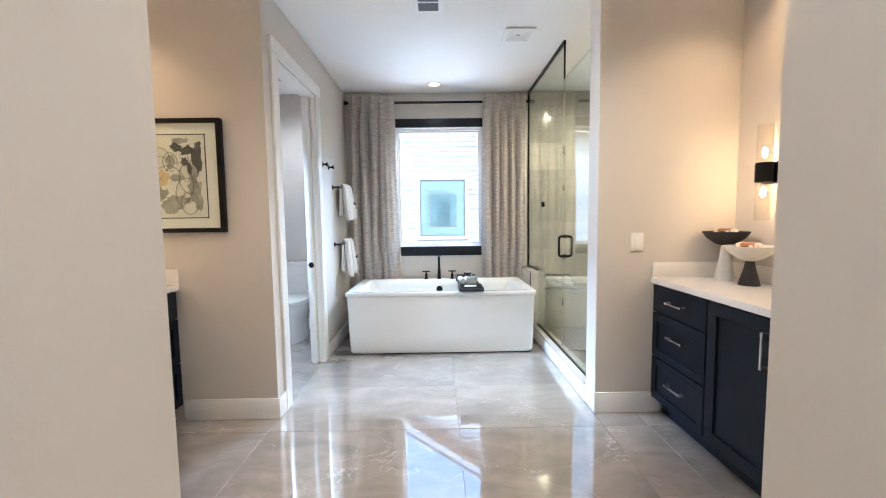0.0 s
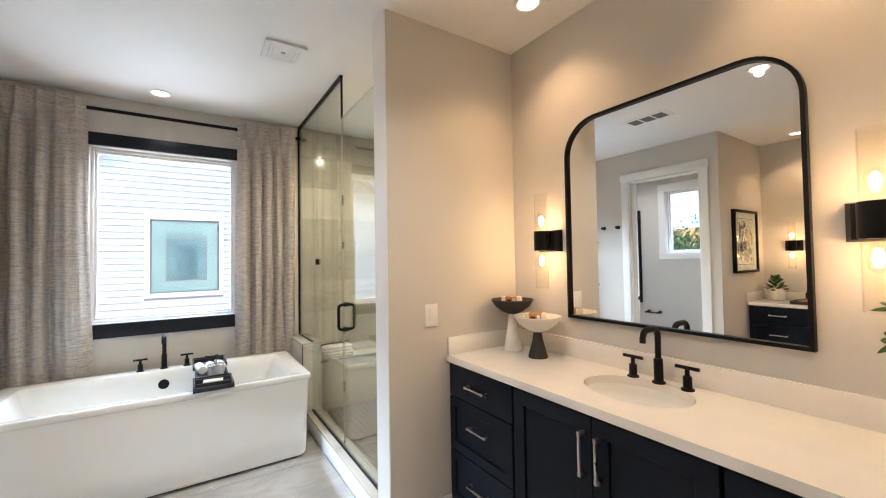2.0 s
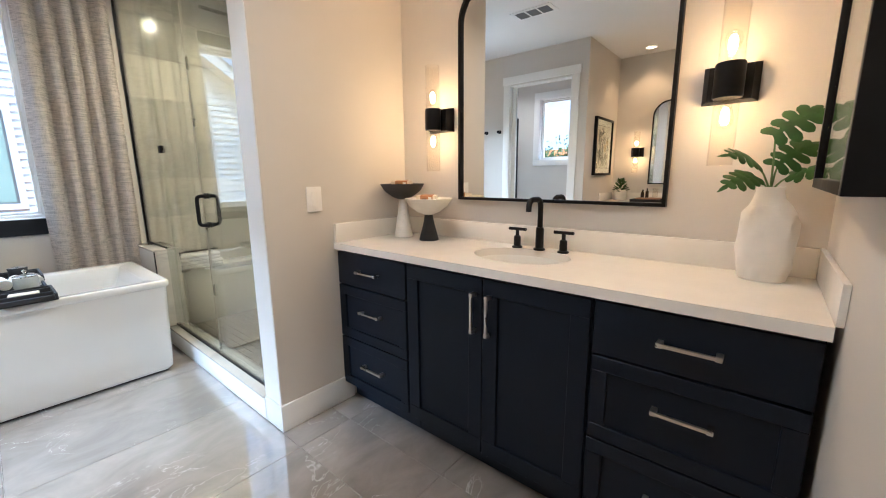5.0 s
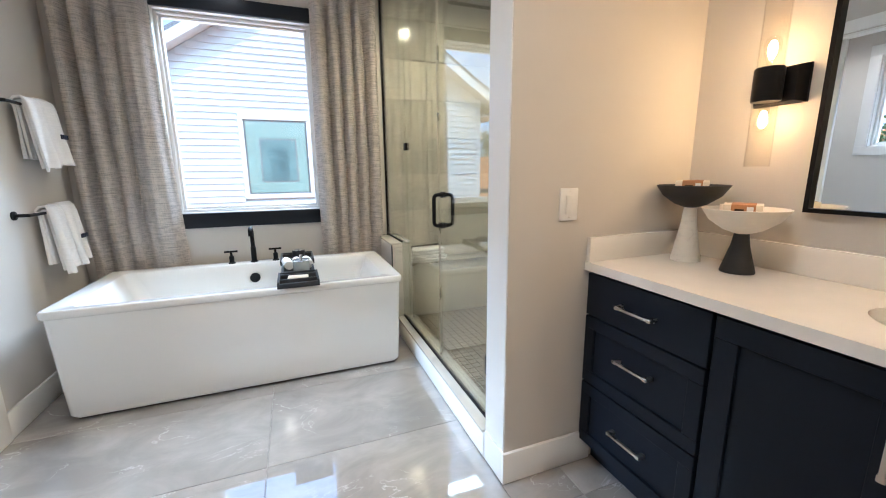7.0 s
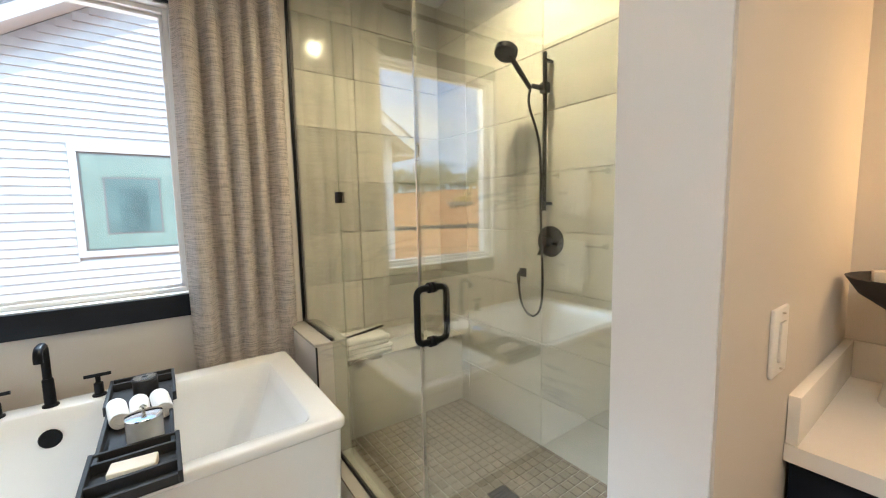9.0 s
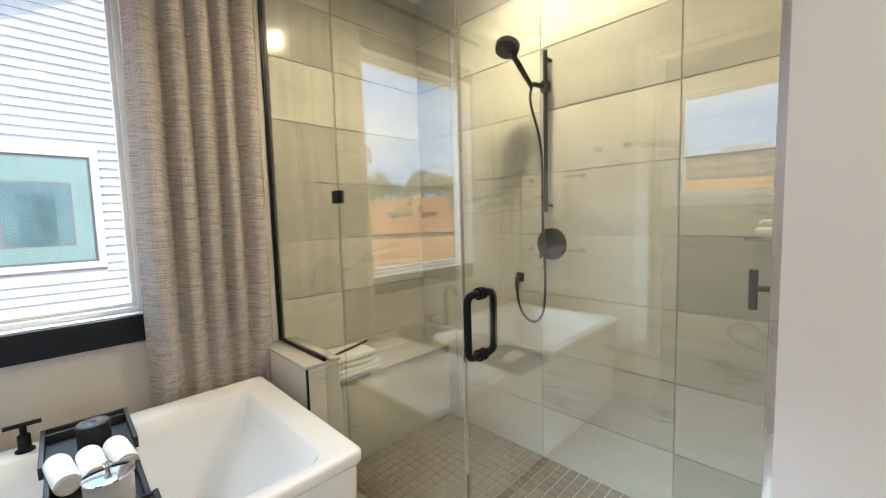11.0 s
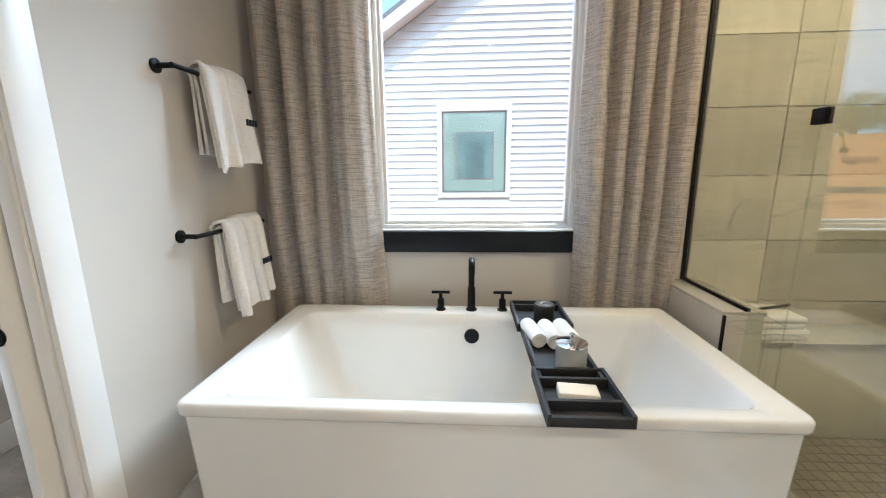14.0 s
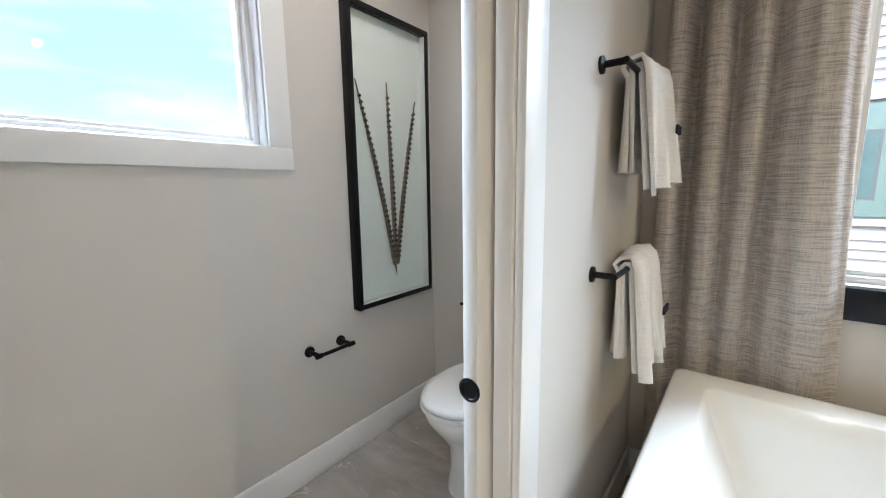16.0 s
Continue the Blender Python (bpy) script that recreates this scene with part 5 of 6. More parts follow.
# ---- shower fittings ----
SX = 2.82
ss = thing("hand_shower_set", "matte black slide bar with hand shower and hose", "shower", (SX, 4.15, 1.4))
part("slide_bar", tube([(SX - 0.055, 4.15, 1.375), (SX - 0.055, 4.15, 2.165)], 0.0105, 14), BLACK, ss)
for z in (1.41, 2.13):
    part("standoff", tube([(SX, 4.15, z), (SX - 0.055, 4.15, z)], 0.009, 12), BLACK, ss)
hol = part("slider", box(SX - 0.075, SX - 0.035, 4.13, 4.17, 1.965, 2.02, 0.006), BLACK, ss)
part("cradle", tube([(SX - 0.06, 4.15, 1.99), (SX - 0.12, 4.18, 2.0)], 0.012, 12), BLACK, hol)
HB = Vector((SX - 0.125, 4.183, 1.985))
HT = Vector((2.60, 4.255, 2.175))
hs_ = part("handset", tube([HB, HB.lerp(HT, 0.5), HT], [0.011, 0.0135, 0.012], 12), BLACK, ss)
b = lathe([(0.02, -0.004), (0.05, 0.004), (0.058, 0.012), (0.058, 0.034), (0.054, 0.04), (0.0, 0.04)], seg=32, cap=False)
face_dir = Vector((-0.45, -0.12, -0.88)).normalized()
bmesh.ops.transform(b, matrix=Matrix.Translation(HT - face_dir * 0.012) @ face_dir.to_track_quat("Z", "Y").to_matrix().to_4x4(), verts=b.verts)
hd = part("spray_head", b, BLACK, ss)
RUBBER = material("grey_rubber", (0.25, 0.25, 0.25), 0.7)
for ring_r, cnt in ((0.018, 8), (0.03, 14), (0.042, 20)):
    for k in range(cnt):
        a = 2 * math.pi * k / cnt
        q = lathe([(0.0022, 0.0395), (0.0016, 0.0425)], seg=6)
        bmesh.ops.transform(q, matrix=Matrix.Translation(HT - face_dir * 0.012) @ face_dir.to_track_quat("Z", "Y").to_matrix().to_4x4() @ Matrix.Translation((ring_r * math.cos(a), ring_r * math.sin(a), 0)), verts=q.verts)
        part("nozzle", q, RUBBER, hd)
OX, OY, OZ = SX - 0.04, 4.344, 1.02
curve = [HB, HB + Vector((-0.005, 0.005, -0.08)), Vector((SX - 0.075, 4.165, 1.7)), Vector((SX - 0.07, 4.16, 1.35)), Vector((SX - 0.06, 4.155, 1.02)), Vector((SX - 0.055, 4.17, 0.86)), Vector((SX - 0.05, 4.215, 0.80)), Vector((SX - 0.045, 4.27, 0.80)), Vector((SX - 0.04, 4.325, 0.86)), Vector((OX, OY, 0.97))]
fine = []
for i in range(len(curve) - 1):
    p0, p1, p2, p3 = curve[max(i - 1, 0)], curve[i], curve[i + 1], curve[min(i + 2, len(curve) - 1)]
    for k in range(6):
        t = k / 6
        fine.append(0.5 * ((2 * p1) + (p2 - p0) * t + (2 * p0 - 5 * p1 + 4 * p2 - p3) * t * t + (3 * p1 - p0 - 3 * p2 + p3) * t ** 3))
part("hose", tube(fine + [curve[-1]], 0.0065, 10), BLACK, ss)
part("outlet", box(SX - 0.008, SX, OY - 0.025, OY + 0.025, OZ - 0.025, OZ + 0.025, 0.003), BLACK, ss)
part("elbow", tube(bent([(SX, OY, OZ), (OX, OY, OZ), (OX, OY, OZ - 0.06)], 0.015), 0.0105, 12), BLACK, ss)
vv = thing("shower_valve", "round matte black shower valve plate with lever", "valve", (SX, 4.15, 1.21))
b = lathe([(0.083, 0), (0.083, 0.006), (0.079, 0.009), (0.0, 0.009)], seg=36, cap=False)
bmesh.ops.transform(b, matrix=pose(SX, 4.15, 1.21, 0, -90, 0), verts=b.verts)
part("plate", b, BLACK, vv)
b = lathe([(0.026, 0.008), (0.026, 0.06), (0.024, 0.062)], seg=24)
bmesh.ops.transform(b, matrix=pose(SX, 4.15, 1.21, 0, -90, 0), verts=b.verts)
kb = part("knob", b, BLACK, vv)
part("lever", tube([(SX - 0.05, 4.15, 1.21), (SX - 0.05, 4.19, 1.14)], 0.008, 10), BLACK, kb)
sh = thing("glass_shelf", "small green-edged glass corner shelf on the shower wall", "shelf", (SX, 3.26, 1.255))
part("plate", box(2.67, 2.818, 3.182, 3.335, 1.255, 1.265, 0.003), GLASS, sh)
tw = thing("folded_towel", "folded white washcloth on the glass shelf", "towel", (2.75, 3.25, 1.266))
part("cloth", box(2.69, 2.80, 3.19, 3.31, 1.266, 1.30, 0.014, 4), TOWEL, tw, smooth=60)
part("cloth", box(2.70, 2.79, 3.19, 3.30, 1.301, 1.325, 0.011, 4), TOWEL, tw, smooth=60)
rh = thing("diverter_handle", "matte black lever handle on the short shower wall", "handle", (2.35, 3.18, 1.14))
for name, prof in (("rose", [(0.04, 0), (0.04, 0.007), (0.037, 0.009)]), ("collar", [(0.021, 0.008), (0.021, 0.05), (0.019, 0.052)]), ("post", [(0.008, 0.05), (0.008, 0.085)])):
    b = lathe(prof, seg=24)
    bmesh.ops.transform(b, matrix=pose(2.35, 3.18, 1.145, -90, 0, 0), verts=b.verts)
    part(name, b, BLACK, rh)
part("bar", tube([(2.35, 3.268, 1.085), (2.35, 3.268, 1.196)], 0.0105, 14), BLACK, rh)
dr = thing("shower_drain", "square dark drain grate in the shower floor", "drain", (2.36, 4.05, 0.028))
part("grate", box(2.305, 2.415, 3.995, 4.105, 0.026, 0.031, 0.001), BLACK, dr)
for k in range(5):
    part("slot", box(2.315, 2.405, 4.006 + 0.019 * k, 4.013 + 0.019 * k, 0.0311, 0.0318), CHARCOAL, dr)
for k, (z0, z1) in enumerate(((0.506, 0.562), (0.563, 0.622))):
    ft = thing("folded_towel", "thick folded white bath towel on the shower bench", "towel", (2.06, 5.05, z0), "folded bath towels")
    part("fold", box(1.89 + 0.01 * k, 2.27 - 0.02 * k, 4.94, 5.155, z0, (z0 + z1) / 2, 0.013, 4), TOWEL, ft, smooth=70)
    part("fold", box(1.895 + 0.01 * k, 2.275 - 0.02 * k, 4.937, 5.15, (z0 + z1) / 2, z1, 0.014, 4), TOWEL, ft, smooth=70)
br = thing("bath_brush", "long-handled black bath brush lying on the towels", "brush", (2.05, 5.02, 0.63))
part("handle", tube([(1.93, 4.93, 0.655), (2.1, 5.01, 0.642), (2.28, 5.09, 0.632)], [0.006, 0.007, 0.008], 10), BLACK, br)
b = lathe([(0.02, 0), (0.03, 0.008), (0.03, 0.03), (0.024, 0.034)], (1.915, 4.925, 0.63), 20)
part("head", b, CHARCOAL, br)

# ---- toilet room ----
TXC = -0.95
wc = thing("toilet", "white two-piece ceramic toilet with a closed lid", "toilet", (TXC, 4.8, 0))


def oval(z, yf, yb, w, n=36, power=2.3):
    yc, hy = (yf + yb) / 2, (yb - yf) / 2
    pts = []
    for k in range(n):
        a = 2 * math.pi * k / n
        c, s = math.cos(a), math.sin(a)
        pts.append((TXC + w * math.copysign(abs(c) ** (2 / power), c), yc + hy * math.copysign(abs(s) ** (2 / power), s), z))
    return pts


part("bowl", loft([oval(0.0, 4.56, 5.06, 0.115), oval(0.02, 4.555, 5.06, 0.118), oval(0.12, 4.575, 5.04, 0.105), oval(0.22, 4.56, 5.03, 0.11), oval(0.29, 4.50, 5.02, 0.15), oval(0.35, 4.455, 5.01, 0.178), oval(0.385, 4.445, 5.0, 0.183), oval(0.395, 4.45, 5.0, 0.18)]), CERAMIC, wc, smooth=60)
part("seat", loft([oval(0.397, 4.437, 4.96, 0.186), oval(0.402, 4.432, 4.96, 0.19), oval(0.416, 4.434, 4.96, 0.189)]), TRIM, wc, smooth=60)
part("seat_lid", loft([oval(0.42, 4.437, 4.96, 0.186), oval(0.424, 4.434, 4.96, 0.188), oval(0.438, 4.44, 4.955, 0.184), oval(0.445, 4.47, 4.94, 0.165)]), TRIM, wc, smooth=60)
tank = part("tank", loft([rrect(TXC - 0.19, TXC + 0.19, 4.985, 5.15, 0.40, 0.03), rrect(TXC - 0.21, TXC + 0.21, 4.965, 5.155, 0.74, 0.03)]), CERAMIC, wc, smooth=50)
part("tank_lid", loft([rrect(TXC - 0.222, TXC + 0.222, 4.952, 5.16, 0.742, 0.03), rrect(TXC - 0.226, TXC + 0.226, 4.948, 5.16, 0.755, 0.03), rrect(TXC - 0.226, TXC + 0.226, 4.948, 5.16, 0.775, 0.03), rrect(TXC - 0.215, TXC + 0.215, 4.96, 5.155, 0.785, 0.03)]), CERAMIC, wc, smooth=50)
part("flush_lever", tube([(TXC - 0.17, 4.965, 0.69), (TXC - 0.17, 4.945, 0.69), (TXC - 0.24, 4.94, 0.685)], 0.007, 10), BLACK, tank)
for s in (-1, 1):
    part("lid_hinge", box(TXC + s * 0.08 - 0.02, TXC + s * 0.08 + 0.02, 4.95, 4.985, 0.397, 0.43, 0.006), TRIM, wc)
wc.location.x += 0.04
wc.scale = (1, 1, 1.08)
ph = thing("paper_holder", "empty matte black toilet paper holder on the wall", "paper holder", (XL, 4.36, 0.605))
for y in (4.285, 4.455):
    b = lathe([(0.024, 0), (0.024, 0.008), (0.01, 0.012), (0.01, 0.065)], seg=20)
    bmesh.ops.transform(b, matrix=pose(XL, y, 0.612, 0, 90, 0), verts=b.verts)
    part("post", b, BLACK, ph)
part("rail", tube([(XL + 0.066, 4.275, 0.605), (XL + 0.066, 4.465, 0.605)], 0.0085, 12), BLACK, ph)
for y in (4.277, 4.455):
    part("end_knuckle", tube([(XL + 0.066, y, 0.605), (XL + 0.066, y + 0.03, 0.605)], 0.0115, 12), BLACK, ph)

fe = thing("feather_shadow_box", "tall black shadow box frame with three striped feathers", "picture", (XL, 4.82, 0.74))
F0, F1, G0, G1 = 4.545, 5.095, 0.742, 2.172
for q in ((F0, F1, G0, G0 + 0.024), (F0, F1, G1 - 0.024, G1), (F0, F0 + 0.024, G0 + 0.024, G1 - 0.024), (F1 - 0.024, F1, G0 + 0.024, G1 - 0.024)):
    part("frame", box(XL + 0.001, XL + 0.052, q[0], q[1], q[2], q[3], 0.002), BLACK, fe)
part("backing", box(XL + 0.002, XL + 0.012, F0 + 0.022, F1 - 0.022, G0 + 0.022, G1 - 0.022), PAPER, fe)
part("lining", box(XL + 0.012, XL + 0.045, F1 - 0.03, F1 - 0.024, G0 + 0.03, G1 - 0.03), PAPER, fe)
part("lining", box(XL + 0.012, XL + 0.045, F0 + 0.024, F1 - 0.024, G0 + 0.024, G0 + 0.03), PAPER, fe)
part("glazing", box(XL + 0.045, XL + 0.047, F0 + 0.024, F1 - 0.024, G0 + 0.024, G1 - 0.024), PANE, fe).visible_shadow = False
FEA = material("brown_feather", (0.16, 0.11, 0.075), 0.8, vary=0.2, scale=60)
FEB = material("dark_feather_bars", (0.03, 0.022, 0.018), 0.8, vary=0.2, scale=60)
for ya, yb, zb in ((4.815, 4.60, 1.84), (4.83, 4.80, 1.86), (4.845, 5.01, 1.80)):
    za = 0.93
    f = part("feather", tube([(XL + 0.022, ya + (yb - ya) * t ** 1.25, za + (zb - za) * t) for t in [k / 16 for k in range(17)]], [0.0028 + 0.010 * math.sin(math.pi * min(1, (k / 16) * 0.9 + 0.1)) ** 0.6 * (1 - k / 16) ** 0.45 for k in range(17)], 8), FEA, fe)
    for k in range(30):
        t = 0.05 + 0.9 * k / 30
        w = 0.0105 * math.sin(math.pi * min(1, t * 0.9 + 0.1)) ** 0.6 * (1 - t) ** 0.45
        yy, zz = ya + (yb - ya) * t ** 1.25, za + (zb - za) * t
        b = box(-0.0125, 0.0125, -w, w, -0.0055, 0.0055)
        bmesh.ops.transform(b, matrix=pose(XL + 0.0235, yy, zz, math.degrees(math.atan2(ya - yb, zb - za)) * 1.1, 0, 0), verts=b.verts)
        part("dark_bar", b, FEB, f)
part("quill_tips", tube([(XL + 0.022, 4.825, 0.93), (XL + 0.022, 4.835, 0.87)], [0.006, 0.001], 6), FEA, fe)
wv = thing("ceiling_vent", "white square exhaust grille in the toilet room ceiling", "vent", (-0.95, 4.6, CEIL))
part("frame", box(-1.07, -0.83, 4.48, 4.72, CEIL - 0.012, CEIL - 0.001, 0.003), TRIM, wv)
# slots are dark strips on the frame, coloured as shaded openings
for k in range(5):
    part("slot", box(-1.04, -0.86, 4.515 + 0.038 * k, 4.53 + 0.038 * k, CEIL - 0.0135, CEIL - 0.0122), bpy.data.materials["vent_slot_shade"], wv)

# ---- outside ----
SIDING = material("white_lap_siding", (0.40, 0.415, 0.42), 0.6, vary=0.03, scale=3, random_tone=0.02)
HOUSETRIM = material("exterior_trim_paint", (0.42, 0.43, 0.435), 0.5, vary=0.03, scale=3)
SHINGLE = material("grey_shingles", (0.11, 0.115, 0.125), 0.9, vary=0.2, scale=30, bump=0.4, bump_scale=60)
HY = 10.28
house = thing("neighbouring_house", "two-storey white lap-sided house with a grey gable roof", "house", (2.6, HY + 3, -3.0))
HX0, HX1, SLOPE = -1.60, 7.0, 0.66
PEAK = (HX0 + HX1) / 2


def roof_z(x):
    return 2.88 + SLOPE * ((x - HX0) if x < PEAK else (HX1 - x))


b = bmesh.new()
prof = [(HX0, -3.0), (HX1, -3.0), (HX1, roof_z(HX1)), (PEAK, roof_z(PEAK)), (HX0, roof_z(HX0))]
loft([[(x, y, z) for x, z in prof] for y in (HY + 0.02, HY + 8)], bm=b)
part("wall", b, SIDING, house)
CASE = [(0.16, 1.46, 0.81, 2.41), (3.12, 4.42, 0.81, 2.41)]
# lap boards, cut round the windows and under the rakes
z, k = -2.9, 0
while z < 5.6:
    z1 = z + 0.118
    lo = HX0 + 0.09 if z1 < 2.9 else HX0 + (z1 - 2.88) / SLOPE
    hi = HX1 - 0.09 if z1 < 2.9 else HX1 - (z1 - 2.88) / SLOPE
    cuts = [lo]
    for c0, c1, d0, d1 in CASE:
        if z1 > d0 + 0.01 and z < d1 - 0.01:
            cuts += [c0 + 0.002, c1 - 0.002]
    cuts.append(hi)
    for a0, a1 in zip(cuts[::2], cuts[1::2]):
        if a1 - a0 > 0.05 and z > -1.2:
            bb = bmesh.new()
            loft([[(x, HY + 0.02, z), (x, HY - 0.034, z), (x, HY - 0.002, z1 + 0.006), (x, HY + 0.02, z1 + 0.006)] for x in (a0, a1)], bm=bb)
            part("siding_board", bb, SIDING, house)
    z = z1
part("corner_board", box(HX0 - 0.02, HX0 + 0.09, HY - 0.03, HY + 0.1, -3, 2.9), HOUSETRIM, house)
part("corner_board", box(HX1 - 0.09, HX1 + 0.02, HY - 0.03, HY + 0.1, -3, 2.9), HOUSETRIM, house)
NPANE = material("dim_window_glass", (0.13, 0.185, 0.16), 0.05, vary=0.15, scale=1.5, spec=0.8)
# opaque teal tones, painted in place of the dim room image in window glass
NROOM = material("painted_dim_room", (0.06, 0.10, 0.10), 0.3, vary=0.3, scale=4)
NMID = material("painted_reflected_room", (0.085, 0.135, 0.13), 0.3, vary=0.2, scale=3)
DARKFR = material("bronze_window_frame", (0.12, 0.12, 0.115), 0.5)
for c0, c1, d0, d1 in CASE:
    w = part("window", box(c0, c1, HY - 0.008, HY + 0.06, d0, d1), DARKFR, house)
    for q in ((c0, c1, d0, d0 + 0.085), (c0, c1, d1 - 0.11, d1), (c0, c0 + 0.085, d0 + 0.085, d1 - 0.11), (c1 - 0.085, c1, d0 + 0.085, d1 - 0.11)):
        part("casing", box(q[0], q[1], HY - 0.045, HY, q[2], q[3], 0.003), HOUSETRIM, w)
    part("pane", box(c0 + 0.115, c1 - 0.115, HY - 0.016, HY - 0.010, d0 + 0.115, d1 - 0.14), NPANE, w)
    # these three opaque panels paint a dim room image onto the pane
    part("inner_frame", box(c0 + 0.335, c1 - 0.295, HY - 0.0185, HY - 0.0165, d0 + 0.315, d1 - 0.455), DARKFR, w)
    part("painted_room_inset", box(c0 + 0.50, c1 - 0.46, HY - 0.0235, HY - 0.0205, d0 + 0.34, d1 - 0.62), NROOM, w)
    part("painted_room_image", box(c0 + 0.36, c1 - 0.32, HY - 0.0205, HY - 0.0165, d0 + 0.34, d1 - 0.48), NMID, w)
for s in (-1, 1):
    xe = HX0 - 0.48 if s < 0 else HX1 + 0.48
    pts = [(xe, roof_z(HX0) - 0.48 * SLOPE), (PEAK, roof_z(PEAK))]
    for name, lo, hi, y0, y1, mt in (("roof", 0.14, 0.22, HY - 0.42, HY + 8.4, SHINGLE), ("soffit", 0.0, 0.03, HY - 0.36, HY, HOUSETRIM), ("rake_board", -0.04, 0.14, HY - 0.42, HY - 0.37, HOUSETRIM)):
        bb = bmesh.new()
        loft([[(pts[0][0], y, pts[0][1] + lo), (pts[1][0], y, pts[1][1] + lo), (pts[1][0], y, pts[1][1] + hi), (pts[0][0], y, pts[0][1] + hi)] for y in (y0, y1)], bm=bb)
        part(name, bb, mt, house)
    part("fascia", box(min(xe, xe - s * 0.04), max(xe, xe - s * 0.04), HY - 0.42, HY + 8.4, pts[0][1] - 0.06, pts[0][1] + 0.16), HOUSETRIM, house)
    part("eave_soffit", box(min(xe, HX0 if s < 0 else HX1), max(xe, HX0 if s < 0 else HX1), HY - 0.36, HY + 8.3, pts[0][1] - 0.06, pts[0][1] - 0.03), HOUSETRIM, house)


def ground_z(x, y):
    r = math.hypot(x, y)
    west = max(0.0, min(1.0, (-x + 0.35 * y) / max(r, 1e-3)))
    t = min(max((r - 38) / 115.0, 0), 1)
    rise = 15.5 * (t * t * (3 - 2 * t)) * west
    n = noise.noise((x * 0.02, y * 0.02, 0.3)) * 2.2 * t * west
    step = 1.1 * math.floor(rise / 2.6) * 0.6 * west
    heap = 7.6 * math.exp(-((x + 66) / 13.0) ** 2 - ((y - 4.5) / 6.0) ** 2)
    return -3.0 + rise * 0.75 + step * 0.5 + n + heap


CLAY = stone("orange_clay_and_grass", (0.62, 0.23, 0.06), (0.48, 0.18, 0.055), (0.60, 0.36, 0.18), 0.95, 0.05, 0.03, 0.5, 0.8)
b = bmesh.new()
rad = [0.5, 4, 8, 14, 20, 27, 34, 40, 47, 54, 62, 70, 78, 86, 95, 105, 115, 125, 135, 146, 158, 172, 190, 220, 300, 500, 900, 2500]
rings = []
for r in rad:
    rings.append([(r * math.cos(2 * math.pi * k / 180), r * math.sin(2 * math.pi * k / 180), ground_z(r * math.cos(2 * math.pi * k / 180), r * math.sin(2 * math.pi * k / 180)) - (0 if r < 200 else (r - 200) * 0.004)) for k in range(180)])
loft(rings, True, False, bm=b)
structure("ground", b, CLAY, "bare orange clay of a building site rising to a low hill", 60)


def tree(x, y, h, seed, label, group):
    rnd = random.Random(seed)
    z = ground_z(x, y) - 0.2
    t = thing("tree", label, "tree", (x, y, z), group)
    limbs = bmesh.new()
    tube([(x, y, z), (x + 0.1, y, z + h * 0.3), (x + rnd.uniform(-0.3, 0.3), y, z + h * 0.75)], [0.045 * h, 0.03 * h, 0.008 * h], 8, limbs)
    ends = []
    for k in range(14):
        a, hh = 2.4 * k + rnd.random(), h * (0.06 + 0.6 * k / 14)
        r = h * rnd.uniform(0.22, 0.46) * (1.1 - 0.5 * k / 14)
        e = Vector((x + r * math.cos(a), y + r * math.sin(a), z + hh + h * rnd.uniform(0.12, 0.28)))
        tube([(x, y, z + hh), Vector((x, y, z + hh)).lerp(e, 0.5) + Vector((0, 0, 0.03 * h)), e], [0.014 * h, 0.009 * h, 0.003 * h], 6, limbs)
        ends.append(e)
    ends.append(Vector((x, y, z + h * 0.85)))
    part("trunk", limbs, BARK, t)
    verts, faces = [], []
    for e in ends:
        cr = h * rnd.uniform(0.13, 0.23)
        for _ in range(190):
            d = Vector((rnd.gauss(0, 1), rnd.gauss(0, 1), rnd.gauss(0, 0.75))).normalized() * cr * rnd.uniform(0.35, 1.15)
            u = Vector((rnd.gauss(0, 1), rnd.gauss(0, 1), rnd.gauss(0, 1))).normalized() * h * rnd.uniform(0.012, 0.028)
            w = u.cross(Vector((rnd.gauss(0, 1), rnd.gauss(0, 1), rnd.gauss(0, 1)))).normalized() * u.length * 0.6
            i = len(verts)
            verts += [e + d - u, e + d + w, e + d + u, e + d - w]
            faces.append((i, i + 1, i + 2, i + 3))
    me = bpy.data.meshes.new("crown")
    me.from_pydata([tuple(v) for v in verts], [], faces)
    me.materials.append(CROWN)
    ob = new("crown", me)
    ob.parent = t
    ob.matrix_parent_inverse = t.matrix_basis.inverted()
    ob["kind"] = "stuff"


BARK = material("tree_bark", (0.10, 0.075, 0.055), 0.9, vary=0.3, scale=3)
CROWN = material("tree_leaves", (0.075, 0.125, 0.04), 0.7, vary=0.4, scale=0.6)
rnd = random.Random(12)
for k in range(30):
    az, r = radians(26 + 29 * k / 29 + rnd.uniform(-0.6, 0.6)), rnd.uniform(126, 150)
    tree(-r * math.sin(az), r * math.cos(az), rnd.uniform(5, 11), k, "broad green tree on the far hilltop", "trees on the hill")
for k, (az, r, hh) in enumerate(((58.5, 31, 6.8), (61.5, 33, 7.2), (65, 30, 6.6), (45, 96, 8))):
    tree(-r * math.sin(radians(az)), r * math.cos(radians(az)), hh, 40 + k, "broad green tree beyond the building site", "trees by the site")


